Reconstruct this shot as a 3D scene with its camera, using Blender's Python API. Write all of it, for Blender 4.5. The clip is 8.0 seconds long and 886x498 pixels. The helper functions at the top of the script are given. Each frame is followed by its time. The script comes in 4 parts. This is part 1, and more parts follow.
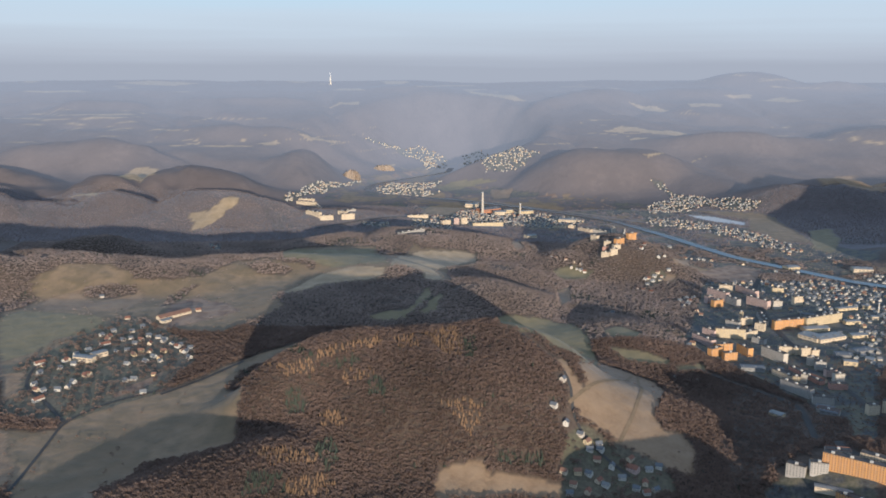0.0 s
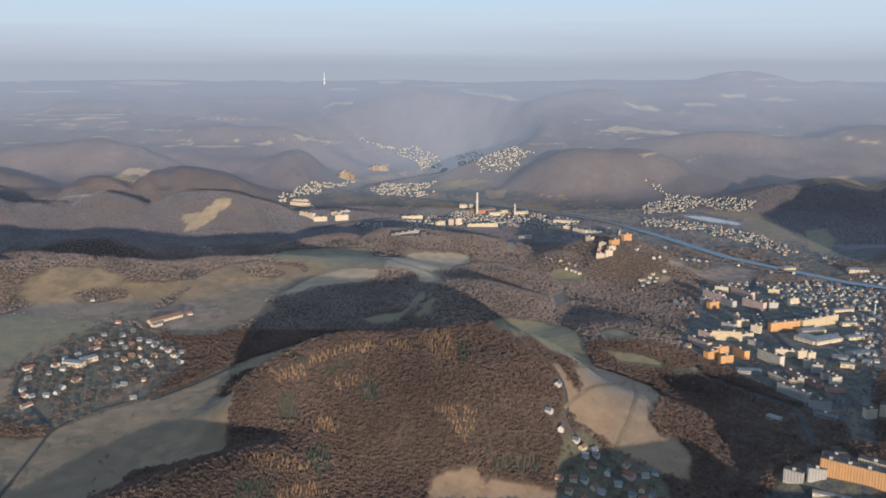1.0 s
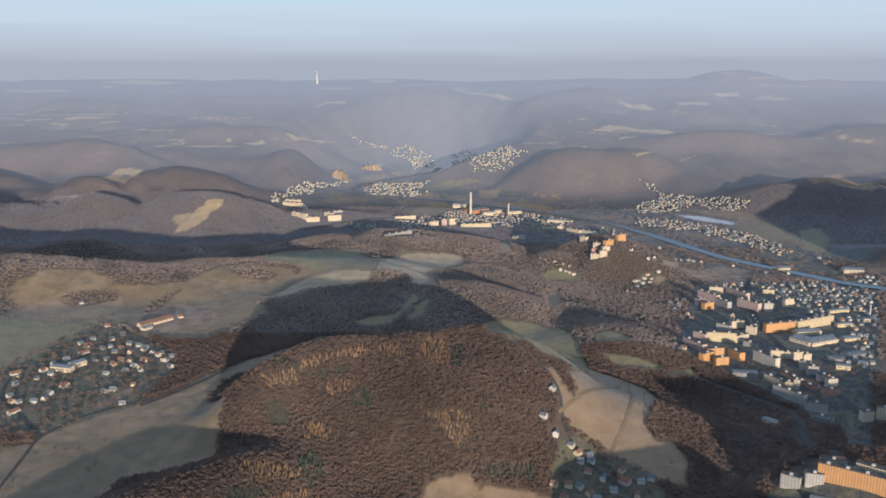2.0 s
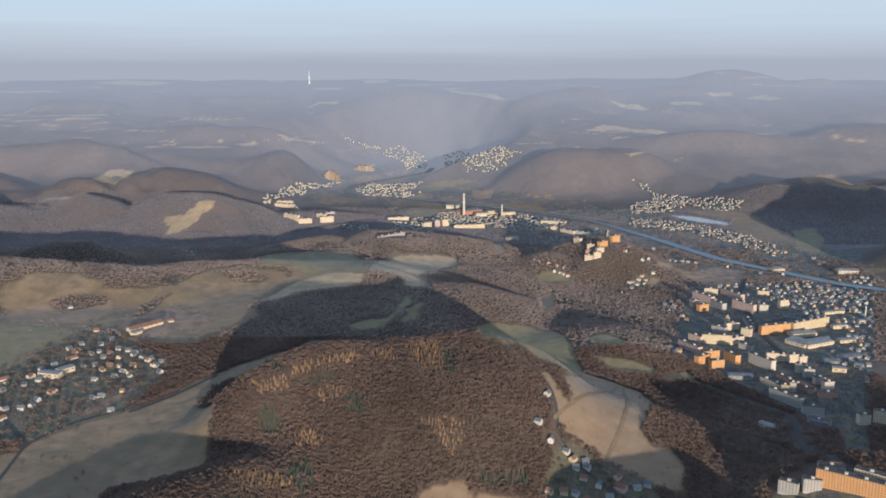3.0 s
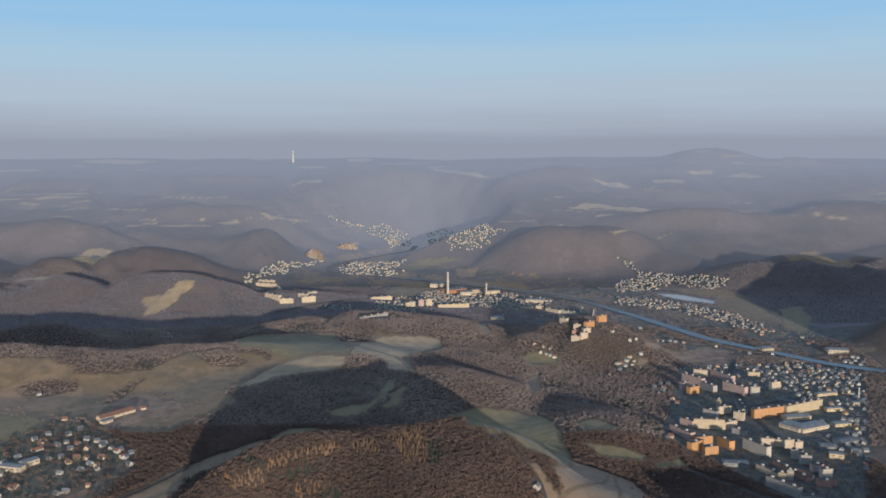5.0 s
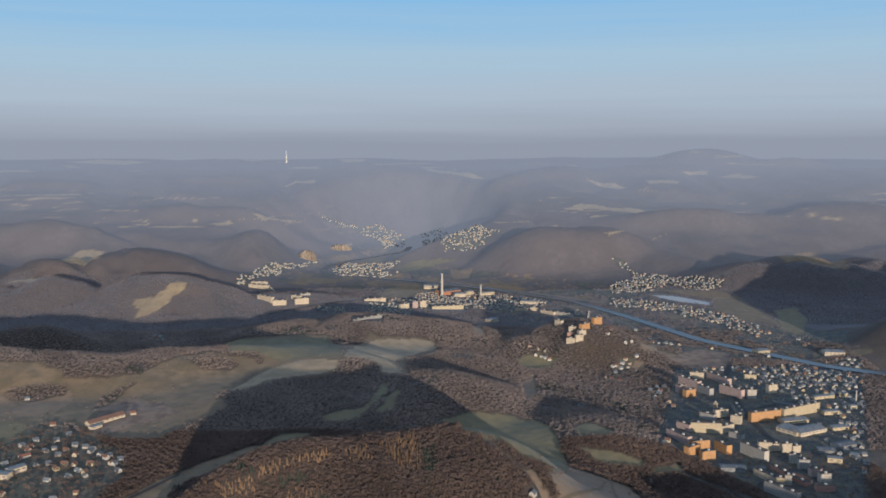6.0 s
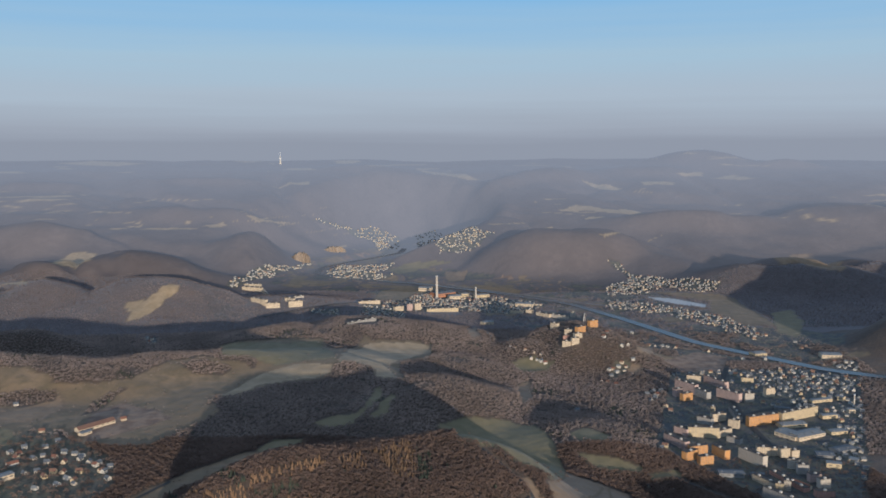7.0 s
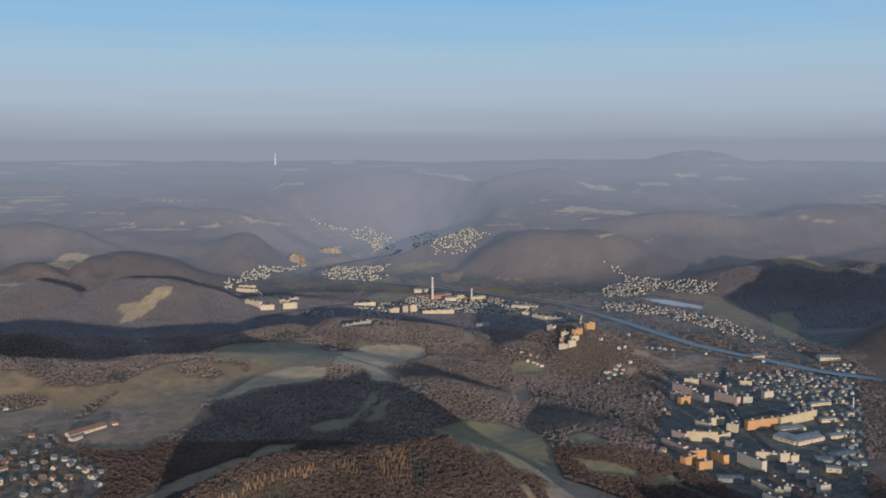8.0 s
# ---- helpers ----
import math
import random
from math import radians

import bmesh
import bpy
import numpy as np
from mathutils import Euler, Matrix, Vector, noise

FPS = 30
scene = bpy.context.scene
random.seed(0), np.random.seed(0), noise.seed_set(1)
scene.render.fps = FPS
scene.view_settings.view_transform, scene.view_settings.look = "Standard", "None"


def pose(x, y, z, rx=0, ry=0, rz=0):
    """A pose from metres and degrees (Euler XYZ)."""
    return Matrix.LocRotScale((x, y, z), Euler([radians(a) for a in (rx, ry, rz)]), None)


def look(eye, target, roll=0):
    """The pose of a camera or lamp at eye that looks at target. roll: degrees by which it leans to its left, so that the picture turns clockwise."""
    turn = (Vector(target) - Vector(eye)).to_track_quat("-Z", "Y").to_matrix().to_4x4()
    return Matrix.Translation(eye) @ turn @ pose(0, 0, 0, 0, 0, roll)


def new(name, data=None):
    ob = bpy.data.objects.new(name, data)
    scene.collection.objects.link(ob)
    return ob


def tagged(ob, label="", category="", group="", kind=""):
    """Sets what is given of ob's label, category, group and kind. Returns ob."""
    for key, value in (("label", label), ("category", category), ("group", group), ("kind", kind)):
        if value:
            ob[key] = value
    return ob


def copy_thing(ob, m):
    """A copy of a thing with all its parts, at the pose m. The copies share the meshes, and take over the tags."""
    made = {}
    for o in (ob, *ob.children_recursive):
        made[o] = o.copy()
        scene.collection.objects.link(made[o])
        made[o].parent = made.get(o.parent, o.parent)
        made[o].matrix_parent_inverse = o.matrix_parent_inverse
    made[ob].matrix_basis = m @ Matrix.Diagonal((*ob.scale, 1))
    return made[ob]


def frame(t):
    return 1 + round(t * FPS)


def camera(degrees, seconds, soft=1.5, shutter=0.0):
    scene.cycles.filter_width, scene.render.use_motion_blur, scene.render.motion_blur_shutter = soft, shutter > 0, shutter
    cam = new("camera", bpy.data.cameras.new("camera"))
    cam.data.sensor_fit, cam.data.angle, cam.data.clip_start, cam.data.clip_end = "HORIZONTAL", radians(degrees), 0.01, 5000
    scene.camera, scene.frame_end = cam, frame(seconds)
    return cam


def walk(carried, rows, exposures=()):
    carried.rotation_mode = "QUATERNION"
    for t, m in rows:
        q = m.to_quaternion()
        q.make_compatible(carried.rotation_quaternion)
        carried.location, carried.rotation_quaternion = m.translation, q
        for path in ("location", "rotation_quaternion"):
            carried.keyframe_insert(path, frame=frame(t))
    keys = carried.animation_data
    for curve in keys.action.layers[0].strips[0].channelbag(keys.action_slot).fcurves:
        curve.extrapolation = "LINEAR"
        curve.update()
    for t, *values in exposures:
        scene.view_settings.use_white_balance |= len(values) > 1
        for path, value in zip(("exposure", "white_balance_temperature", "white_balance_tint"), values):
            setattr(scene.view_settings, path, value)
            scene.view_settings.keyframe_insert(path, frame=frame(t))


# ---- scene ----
cam = camera(54.0, 8.0, soft=1.8)
# seconds, eye x y z in metres, yaw, pitch, roll in degrees
ROWS = [
    (0.0, 0.0, -0.0, 500.0, 0.000, -11.856, -0.000),
    (0.5, 1.1, 7.0, 501.6, -0.153, -11.900, -0.001),
    (1.0, 1.9, 14.0, 503.0, -0.346, -11.919, 0.051),
    (1.5, 2.5, 21.1, 504.2, -0.555, -11.970, 0.065),
    (3.0, 3.5, 43.3, 507.3, -1.242, -12.036, 0.160),
    (3.5, 3.7, 51.3, 508.3, -1.482, -12.038, 0.170),
    (4.0, 4.0, 60.0, 509.4, -1.740, -9.665, 0.184),
    (4.5, 4.3, 69.0, 510.3, -2.051, -7.052, 0.191),
    (6.0, 5.2, 95.7, 512.4, -2.714, -7.019, 0.171),
    (6.5, 5.4, 104.4, 513.1, -2.887, -6.998, 0.146),
    (7.0, 5.5, 112.8, 513.8, -3.074, -6.955, 0.176),
    (7.5, 5.6, 121.1, 514.5, -3.229, -6.924, 0.154),
    (8.0, 5.8, 129.4, 515.2, -3.363, -6.943, 0.119),
]
walk(cam, [(t, pose(x, y, z, 90 + pitch, roll, yaw)) for t, x, y, z, yaw, pitch, roll in ROWS],
     [(0.0, 0.32, 5700, 7), (3.4, 0.32, 5700, 7), (4.0, 0.17, 5660, 7), (4.5, 0.03, 5620, 7), (6.5, -0.12, 5600, 7), (8.0, -0.18, 5600, 7)])

# ---- daylight: low warm sun behind the camera, blue evening sky, hazy horizon ----
SUN_UP, SUN_SIDE = 6.7, 12.0
world = bpy.data.worlds.new("evening_sky")
scene.world = world
world.use_nodes = True
wn, wl = world.node_tree.nodes, world.node_tree.links
wn.clear()
sky = wn.new("ShaderNodeTexSky")
sky.sky_type, sky.sun_disc = "NISHITA", False
sky.sun_elevation, sky.sun_rotation = radians(SUN_UP), radians(180 - SUN_SIDE)
sky.altitude, sky.air_density, sky.dust_density, sky.ozone_density = 700, 1.0, 2.0, 1.5
# haze thickens the air towards the horizon
way = wn.new("ShaderNodeTexCoord")
up = wn.new("ShaderNodeSeparateXYZ")
wl.new(way.outputs["Generated"], up.inputs[0])
veil = wn.new("ShaderNodeValToRGB")
STOPS = [(0.0, 0.375, 0.375, 0.41), (0.02, 0.445, 0.45, 0.485), (0.05, 0.525, 0.56, 0.60), (0.10, 0.49, 0.61, 0.68),
         (0.165, 0.29, 0.54, 0.78), (0.35, 0.52, 0.68, 0.90), (1.0, 0.48, 0.58, 0.73)]
while len(veil.color_ramp.elements) < len(STOPS):
    veil.color_ramp.elements.new(0.5)
for stop, (at, r, g, b) in zip(veil.color_ramp.elements, STOPS):
    stop.position, stop.color = at, (r, g, b, 1)
# faint streaks of high cloud
streak = wn.new("ShaderNodeTexNoise")
streak.inputs["Scale"].default_value, streak.inputs["Detail"].default_value = 3.0, 4
flat = wn.new("ShaderNodeMapping")
flat.inputs["Scale"].default_value = (0.5, 0.5, 14.0)
wl.new(way.outputs["Generated"], flat.inputs["Vector"])
wl.new(flat.outputs[0], streak.inputs["Vector"])
shift = wn.new("ShaderNodeMath")
shift.operation = "MULTIPLY_ADD"
shift.inputs[1].default_value, shift.inputs[2].default_value = 0.05, -0.026
wl.new(streak.outputs["Fac"], shift.inputs[0])
level = wn.new("ShaderNodeMath")
level.operation = "ADD"
wl.new(up.outputs["Z"], level.inputs[0])
wl.new(shift.outputs[0], level.inputs[1])
wl.new(level.outputs[0], veil.inputs["Fac"])
bg = wn.new("ShaderNodeBackground")
bg.inputs["Strength"].default_value = 0.08
haze = wn.new("ShaderNodeBackground")
haze.inputs["Strength"].default_value = 1.0
wl.new(veil.outputs["Color"], haze.inputs["Color"])
both = wn.new("ShaderNodeMixShader")
both.inputs["Fac"].default_value = 0.9
wout = wn.new("ShaderNodeOutputWorld")
wl.new(sky.outputs[0], bg.inputs["Color"])
wl.new(bg.outputs[0], both.inputs[1])
wl.new(haze.outputs[0], both.inputs[2])
wl.new(both.outputs[0], wout.inputs["Surface"])

sun = new("sun", bpy.data.lights.new("sun", "SUN"))
sun.data.energy, sun.data.angle, sun.data.color = 5.9, radians(0.6), (1.0, 0.80, 0.58)
sa, se = radians(SUN_SIDE), radians(SUN_UP)
SUN_AT = Vector((math.sin(sa) * math.cos(se), -math.cos(sa) * math.cos(se), math.sin(se)))
sun.matrix_world = look(SUN_AT * 1000, (0, 0, 0))

# ---- relief of the land ----
def smooth(t):
    t = np.clip(t, 0.0, 1.0)
    return t * t * (3 - 2 * t)


def value_noise(x, y, size, seed):
    """Smooth noise from -1 to 1 with cells of that size."""
    u, v = np.asarray(x, float) / size + seed * 17.3, np.asarray(y, float) / size - seed * 9.1
    i, j = np.floor(u), np.floor(v)
    a, b = smooth(u - i), smooth(v - j)

    def corner(p, q):
        h = np.sin(p * 127.1 + q * 311.7 + seed * 74.7) * 43758.5453
        return (h - np.floor(h)) * 2 - 1
    top = corner(i, j) * (1 - a) + corner(i + 1, j) * a
    low = corner(i, j + 1) * (1 - a) + corner(i + 1, j + 1) * a
    return top * (1 - b) + low * b


def fractal(x, y, size, seed, octaves=4):
    return sum(value_noise(x, y, size / 2 ** k, seed + k) / 2 ** k for k in range(octaves)) / 1.6


RIVER = [(1900, 1233), (1400, 1630), (950, 1933), (756, 2205), (640, 2529), (540, 2759), (320, 2989), (60, 3198), (-170, 3313),
         (-310, 3459), (-290, 3637), (-130, 3850), (20, 4060), (40, 4230)]


def off_line(x, y, line):
    """The distance of points from a broken line."""
    best = np.full(np.shape(x), 1e9)
    for (ax, ay), (bx, by) in zip(line, line[1:]):
        dx, dy = bx - ax, by - ay
        t = np.clip(((x - ax) * dx + (y - ay) * dy) / (dx * dx + dy * dy), 0, 1)
        best = np.minimum(best, np.hypot(x - ax - t * dx, y - ay - t * dy))
    return best


# middle x y, height over the valley, half lengths, turn in degrees, fullness
NEAR_HILLS = [
    (12, 1075, 98, 205, 140, 0, 1.9), (-235, 868, 30, 190, 62, 40, 1.4), (-165, 1070, 66, 95, 60, 10, 1.4), (190, 1100, 58, 130, 150, 0, 1.4), (105, 1165, 84, 105, 80, 0, 1.6), (150, 1260, 48, 110, 90, 0, 1.3),
    (-60, 1640, 24, 300, 180, 0, 1.5), (-170, 1800, 44, 230, 120, 0, 1.3), (95, 1660, 50, 120, 120, 0, 1.2), (290, 1460, 40, 120, 130, 0, 1.1),
    (430, 2090, 72, 170, 110, 10, 1.6), (-930, 1705, 72, 430, 120, 0, 1.7), (-1500, 1840, 70, 300, 80, 0, 1.5), (-875, 2175, 44, 120, 45, 0, 1.2), (-400, 1800, 54, 220, 85, 10, 1.2),
    (-620, 1480, 12, 260, 160, 0, 1.2), (495, 912, 40, 112, 75, -20, 3.0), (140, 1930, 22, 120, 110, 0, 1.1), (-60, 2200, 46, 300, 150, 0, 1.3),
]
MIDDLE_HILLS = [
    (-730, 2690, 86, 240, 150, -12, 1.3), (-1090, 2730, 92, 230, 150, 0, 1.1), (-1500, 2650, 100, 300, 170, 0, 1.1),
    (-1000, 3080, 128, 340, 170, 8, 1.2), (-1750, 3080, 130, 350, 220, 0, 1.1), (-560, 3560, 135, 200, 210, 20, 1.6), (-1500, 3560, 185, 420, 130, 6, 1.2),
    (-900, 3900, 205, 420, 130, 4, 1.3), (-640, 2450, 20, 60, 30, 0, 1.2),
    (660, 3450, 148, 320, 170, 6, 2.1), (1010, 3340, 62, 180, 200, 0, 1.1), (1080, 3700, 158, 300, 110, -6, 1.2),
    (1450, 2980, 100, 380, 200, -8, 1.5), (1420, 3700, 168, 420, 110, 8, 1.2), (2050, 3800, 200, 450, 240, 0, 1.4),
    # first two: added out of view on the right to shade the slope beyond
    (1450, 2040, 210, 270, 190, 0, 1.6), (1900, 2200, 190, 260, 300, 0, 1.2), (-430, 2680, 34, 220, 120, 0, 1.3),
]
FAR_HILLS = [
    (540, 4350, 285, 230, 140, 32, 1.1), (800, 4480, 340, 330, 150, 10, 1.1), (1300, 4560, 318, 420, 130, 0, 1.2), (350, 4520, 240, 260, 120, 10, 1.2),
    (-200, 4640, 290, 420, 130, 0, 1.2), (-40, 4500, 262, 330, 200, 0, 1.2), (250, 4480, 255, 250, 180, 0, 1.2), (-90, 4360, 185, 260, 110, -10, 1.0), (200, 4340, 170, 180, 110, 20, 1.0), (-900, 4420, 270, 420, 110, 0, 1.2), (-1700, 4300, 262, 500, 110, 5, 1.3), (1655, 4790, 408, 520, 240, 0, 1.0), (2100, 4700, 350, 300, 100, 0, 1.1),
]
# the land beyond the valley climbs to a high plain: y and height over the valley
RISE_Y, RISE_Z = (3150, 3550, 3900, 4250, 4600, 4895), (0, 105, 180, 255, 328, 374)
# unseen ridges added sunward of the valley; the first two shade its near ground
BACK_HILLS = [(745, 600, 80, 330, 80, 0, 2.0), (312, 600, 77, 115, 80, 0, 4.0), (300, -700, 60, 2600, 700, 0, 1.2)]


def height(x, y):
    """The height of the ground at points x, y."""
    x, y = np.asarray(x, float), np.asarray(y, float)
    wx = x + 28 * fractal(x, y, 260, 3, 3)
    wy = y + 28 * fractal(x, y, 260, 8, 3)
    floor_ = 19 + 48 * smooth((260 - x) / 420) * (1 - 0.75 * smooth((y - 1950) / 450)) * (0.65 + 0.35 * smooth((y - 900) / 350))
    # the side valley behind the farmland lies deeper
    floor_ = floor_ - (floor_ - 25) * smooth((y - 1770) / 260) * smooth((-230 - x) / 260)
    total, far = np.zeros(x.shape), np.zeros(x.shape)
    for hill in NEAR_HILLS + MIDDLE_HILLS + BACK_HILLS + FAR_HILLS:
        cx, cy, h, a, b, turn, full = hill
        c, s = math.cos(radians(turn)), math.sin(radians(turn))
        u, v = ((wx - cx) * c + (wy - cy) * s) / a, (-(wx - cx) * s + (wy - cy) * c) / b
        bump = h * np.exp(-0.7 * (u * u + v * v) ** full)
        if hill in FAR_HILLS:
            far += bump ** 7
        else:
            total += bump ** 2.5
    d = off_line(x, y, RIVER)
    far += (np.interp(y + (70 * fractal(x, y, 700, 13, 3)) * smooth((4800 - y) / 500), RISE_Y, RISE_Z) * smooth((off_line(x, y, RIVER[:13]) - 170) / 330) * (1 + 0.035 * fractal(x, y, 900, 17, 4))) ** 7
    hills = (total ** 2.0 + far ** (5 / 7)) ** 0.2
    rough = fractal(x, y, 420, 21, 5)
    gully = np.abs(fractal(wx + 0.35 * wy, wy * 0.8, 430, 31, 4))  # side valleys cut into the slopes
    cut = (0.42 + 0.02 * smooth((y - 2350) / 400)) * smooth((y - 1300) / 700) * (1 - 0.72 * smooth((y - 2900) / 900)) * (1 - 0.95 * smooth((y - 4200) / 450))
    hills = hills * (1.06 - cut * (0.32 - np.minimum(gully, 0.32)) / 0.32)
    uneven = 0.10 + 0.02 * smooth((y - 2350) / 400) - 0.11 * smooth((y - 3400) / 1200)
    z = floor_ + hills * smooth((d - 40) / 260) * (1 + uneven * rough) + 3.0 * rough * smooth((d - 80) / 200)
    return np.where(d < 90, 13.0 + (np.maximum(z, 17) - 13.0) * smooth((d - 34) / 50), z)


def lines_of(stops):
    """Grid lines through stretches of (end, step)."""
    at = [stops[0]]
    for end, step in stops[1:]:
        n = max(1, round((end - at[-1]) / step))
        at += list(np.linspace(at[-1], end, n + 1)[1:])
    return np.array(at)


def sheet(name, xs, ys, material):
    """One sheet of land over the grid lines xs, ys."""
    gx, gy = np.meshgrid(xs, ys)
    gz = height(gx, gy)
    nx, ny = len(xs), len(ys)
    me = bpy.data.meshes.new(name)
    me.vertices.add(nx * ny)
    me.vertices.foreach_set("co", np.stack([gx, gy, gz], -1).astype(np.float32).ravel())
    i = (np.arange(ny - 1)[:, None] * nx + np.arange(nx - 1)[None]).ravel()
    quads = np.stack([i, i + 1, i + nx + 1, i + nx], -1).astype(np.int32)
    me.loops.add(quads.size)
    me.loops.foreach_set("vertex_index", quads.ravel())
    me.polygons.add(len(quads))
    me.polygons.foreach_set("loop_start", np.arange(0, quads.size, 4, dtype=np.int32))
    me.polygons.foreach_set("use_smooth", np.ones(len(quads), bool))
    me.update()
    me.materials.append(material)
    return new(name, me), gx.ravel(), gy.ravel()

# ---- materials ----
def paint(name, base, other=None, grain=0.2, size=3.0, rough=0.9, bump=0.0, sheen=0.0, tint=False, metal=0.0, scale2=None, sheen_tint=(0.6, 0.66, 0.8), thin=0.0):
    """A weathered surface: two colours mixed by noise at two scales, with relief."""
    ma = bpy.data.materials.new(name)
    ma.use_nodes = True
    n, l = ma.node_tree.nodes, ma.node_tree.links
    b = n["Principled BSDF"]
    other = other or tuple(c * 0.72 for c in base)
    co = n.new("ShaderNodeNewGeometry")
    fine, wide = n.new("ShaderNodeTexNoise"), n.new("ShaderNodeTexNoise")
    fine.inputs["Scale"].default_value, fine.inputs["Detail"].default_value = 1.0 / size, 5
    wide.inputs["Scale"].default_value, wide.inputs["Detail"].default_value = 1.0 / (scale2 or size * 9), 3
    for tex in (fine, wide):
        l.new(co.outputs["Position"], tex.inputs["Vector"])
    add = n.new("ShaderNodeMath")
    add.operation = "ADD"
    l.new(fine.outputs["Fac"], add.inputs[0])
    l.new(wide.outputs["Fac"], add.inputs[1])
    span = n.new("ShaderNodeMapRange")
    span.inputs["From Min"].default_value, span.inputs["From Max"].default_value = 1 - grain * 1.2 - 0.1, 1 + grain * 1.2 + 0.1
    l.new(add.outputs[0], span.inputs["Value"])
    mix = n.new("ShaderNodeMix")
    mix.data_type = "RGBA"
    mix.inputs["A"].default_value, mix.inputs["B"].default_value = (*other, 1), (*base, 1)
    l.new(span.outputs[0], mix.inputs["Factor"])
    colour = mix.outputs["Result"]
    if tint:  # each piece a little lighter or darker
        at = n.new("ShaderNodeAttribute")
        at.attribute_name = "tone"
        mul = n.new("ShaderNodeMix")
        mul.data_type, mul.blend_type = "RGBA", "MULTIPLY"
        mul.inputs["Factor"].default_value = 1.0
        l.new(colour, mul.inputs["A"])
        l.new(at.outputs["Color"], mul.inputs["B"])
        colour = mul.outputs["Result"]
    l.new(colour, b.inputs["Base Color"])
    b.inputs["Roughness"].default_value, b.inputs["Metallic"].default_value = rough, metal
    b.inputs["Specular IOR Level"].default_value = 0.25
    if sheen:
        b.inputs["Sheen Weight"].default_value, b.inputs["Sheen Roughness"].default_value = sheen, 0.5
        b.inputs["Sheen Tint"].default_value = (*sheen_tint, 1)
    if thin:  # twigs and needles let part of the light through
        through_light = n.new("ShaderNodeBsdfTranslucent")
        l.new(colour, through_light.inputs["Color"])
        share = n.new("ShaderNodeMixShader")
        share.inputs["Fac"].default_value = thin
        l.new(b.outputs[0], share.inputs[1])
        l.new(through_light.outputs[0], share.inputs[2])
        l.new(share.outputs[0], n["Material Output"].inputs["Surface"])
    if bump:
        relief = n.new("ShaderNodeBump")
        relief.inputs["Strength"].default_value, relief.inputs["Distance"].default_value = 0.6, bump
        l.new(fine.outputs["Fac"], relief.inputs["Height"])
        l.new(relief.outputs[0], b.inputs["Normal"])
    return ma


def land_material(name, glow=0.0):
    """Winter land: woodland floor, and the covers named in the mesh's attributes."""
    ma = bpy.data.materials.new(name)
    ma.use_nodes = True
    n, l = ma.node_tree.nodes, ma.node_tree.links
    b = n["Principled BSDF"]
    co = n.new("ShaderNodeNewGeometry")

    def tex(size, detail=5):
        t = n.new("ShaderNodeTexNoise")
        t.inputs["Scale"].default_value, t.inputs["Detail"].default_value = 1.0 / size, detail
        l.new(co.outputs["Position"], t.inputs["Vector"])
        return t.outputs["Fac"]

    def blend(fac, a, c):
        m = n.new("ShaderNodeMix")
        m.data_type = "RGBA"
        for socket, v in (("Factor", fac), ("A", a), ("B", c)):
            if isinstance(v, tuple):
                m.inputs[socket].default_value = (*v, 1)
            else:
                l.new(v, m.inputs[socket])
        return m.outputs["Result"]

    def spread(fac, low, high):
        m = n.new("ShaderNodeMapRange")
        m.inputs["From Min"].default_value, m.inputs["From Max"].default_value = low, high
        l.new(fac, m.inputs["Value"])
        return m.outputs[0]
    fine, mid, wide, huge = tex(4), tex(22), tex(90), tex(400, 3)
    f, w = spread(fine, 0.3, 0.7), spread(wide, 0.35, 0.65)
    wood = blend(f, (0.05, 0.037, 0.029), (0.082, 0.06, 0.046))
    wood = blend(w, wood, blend(f, (0.058, 0.042, 0.032), (0.095, 0.069, 0.052)))
    dry = blend(spread(mid, 0.35, 0.65), blend(f, (0.135, 0.089, 0.054), (0.185, 0.124, 0.077)), (0.195, 0.135, 0.086))
    grass = blend(spread(mid, 0.35, 0.65), blend(w, (0.14, 0.097, 0.058), (0.188, 0.13, 0.08)), (0.112, 0.083, 0.05))
    green = blend(spread(mid, 0.35, 0.65), (0.118, 0.098, 0.054), (0.15, 0.12, 0.068))
    built = blend(f, (0.03, 0.03, 0.031), (0.075, 0.073, 0.07))
    built = blend(spread(mid, 0.42, 0.58), built, blend(f, (0.06, 0.06, 0.04), (0.12, 0.10, 0.07)))
    village = blend(f, (0.06, 0.05, 0.037), blend(w, (0.12, 0.10, 0.07), (0.10, 0.095, 0.055)))
    plough = blend(spread(mid, 0.4, 0.6), (0.125, 0.078, 0.053), (0.20, 0.135, 0.092))
    colour = wood
    # far woodland floor, greyed in its colour to imitate haze
    hazed_wood = blend(spread(mid, 0.35, 0.65), blend(w, (0.08, 0.064, 0.06), (0.11, 0.088, 0.082)), blend(huge, (0.072, 0.058, 0.056), (0.115, 0.092, 0.086)))
    stubble = blend(spread(mid, 0.35, 0.65), (0.205, 0.15, 0.092), (0.27, 0.20, 0.126))
    for label, cover in (("dry", dry), ("stubble", stubble), ("grass", grass), ("green", green), ("built", built), ("plough", plough), ("village", village), ("pale", (0.36, 0.35, 0.34)), ("hazed_wood", hazed_wood)):
        at = n.new("ShaderNodeAttribute")
        at.attribute_name = label
        colour = blend(at.outputs["Fac"], colour, cover)
    if glow:  # haze painted in: the base colour dims over the kilometres
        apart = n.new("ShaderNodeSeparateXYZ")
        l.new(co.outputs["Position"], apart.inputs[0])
        haze_ramp = spread(apart.outputs["Y"], 2950, 4650)
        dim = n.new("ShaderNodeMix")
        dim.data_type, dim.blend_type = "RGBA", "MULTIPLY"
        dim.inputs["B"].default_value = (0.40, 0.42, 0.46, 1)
        l.new(haze_ramp, dim.inputs["Factor"])
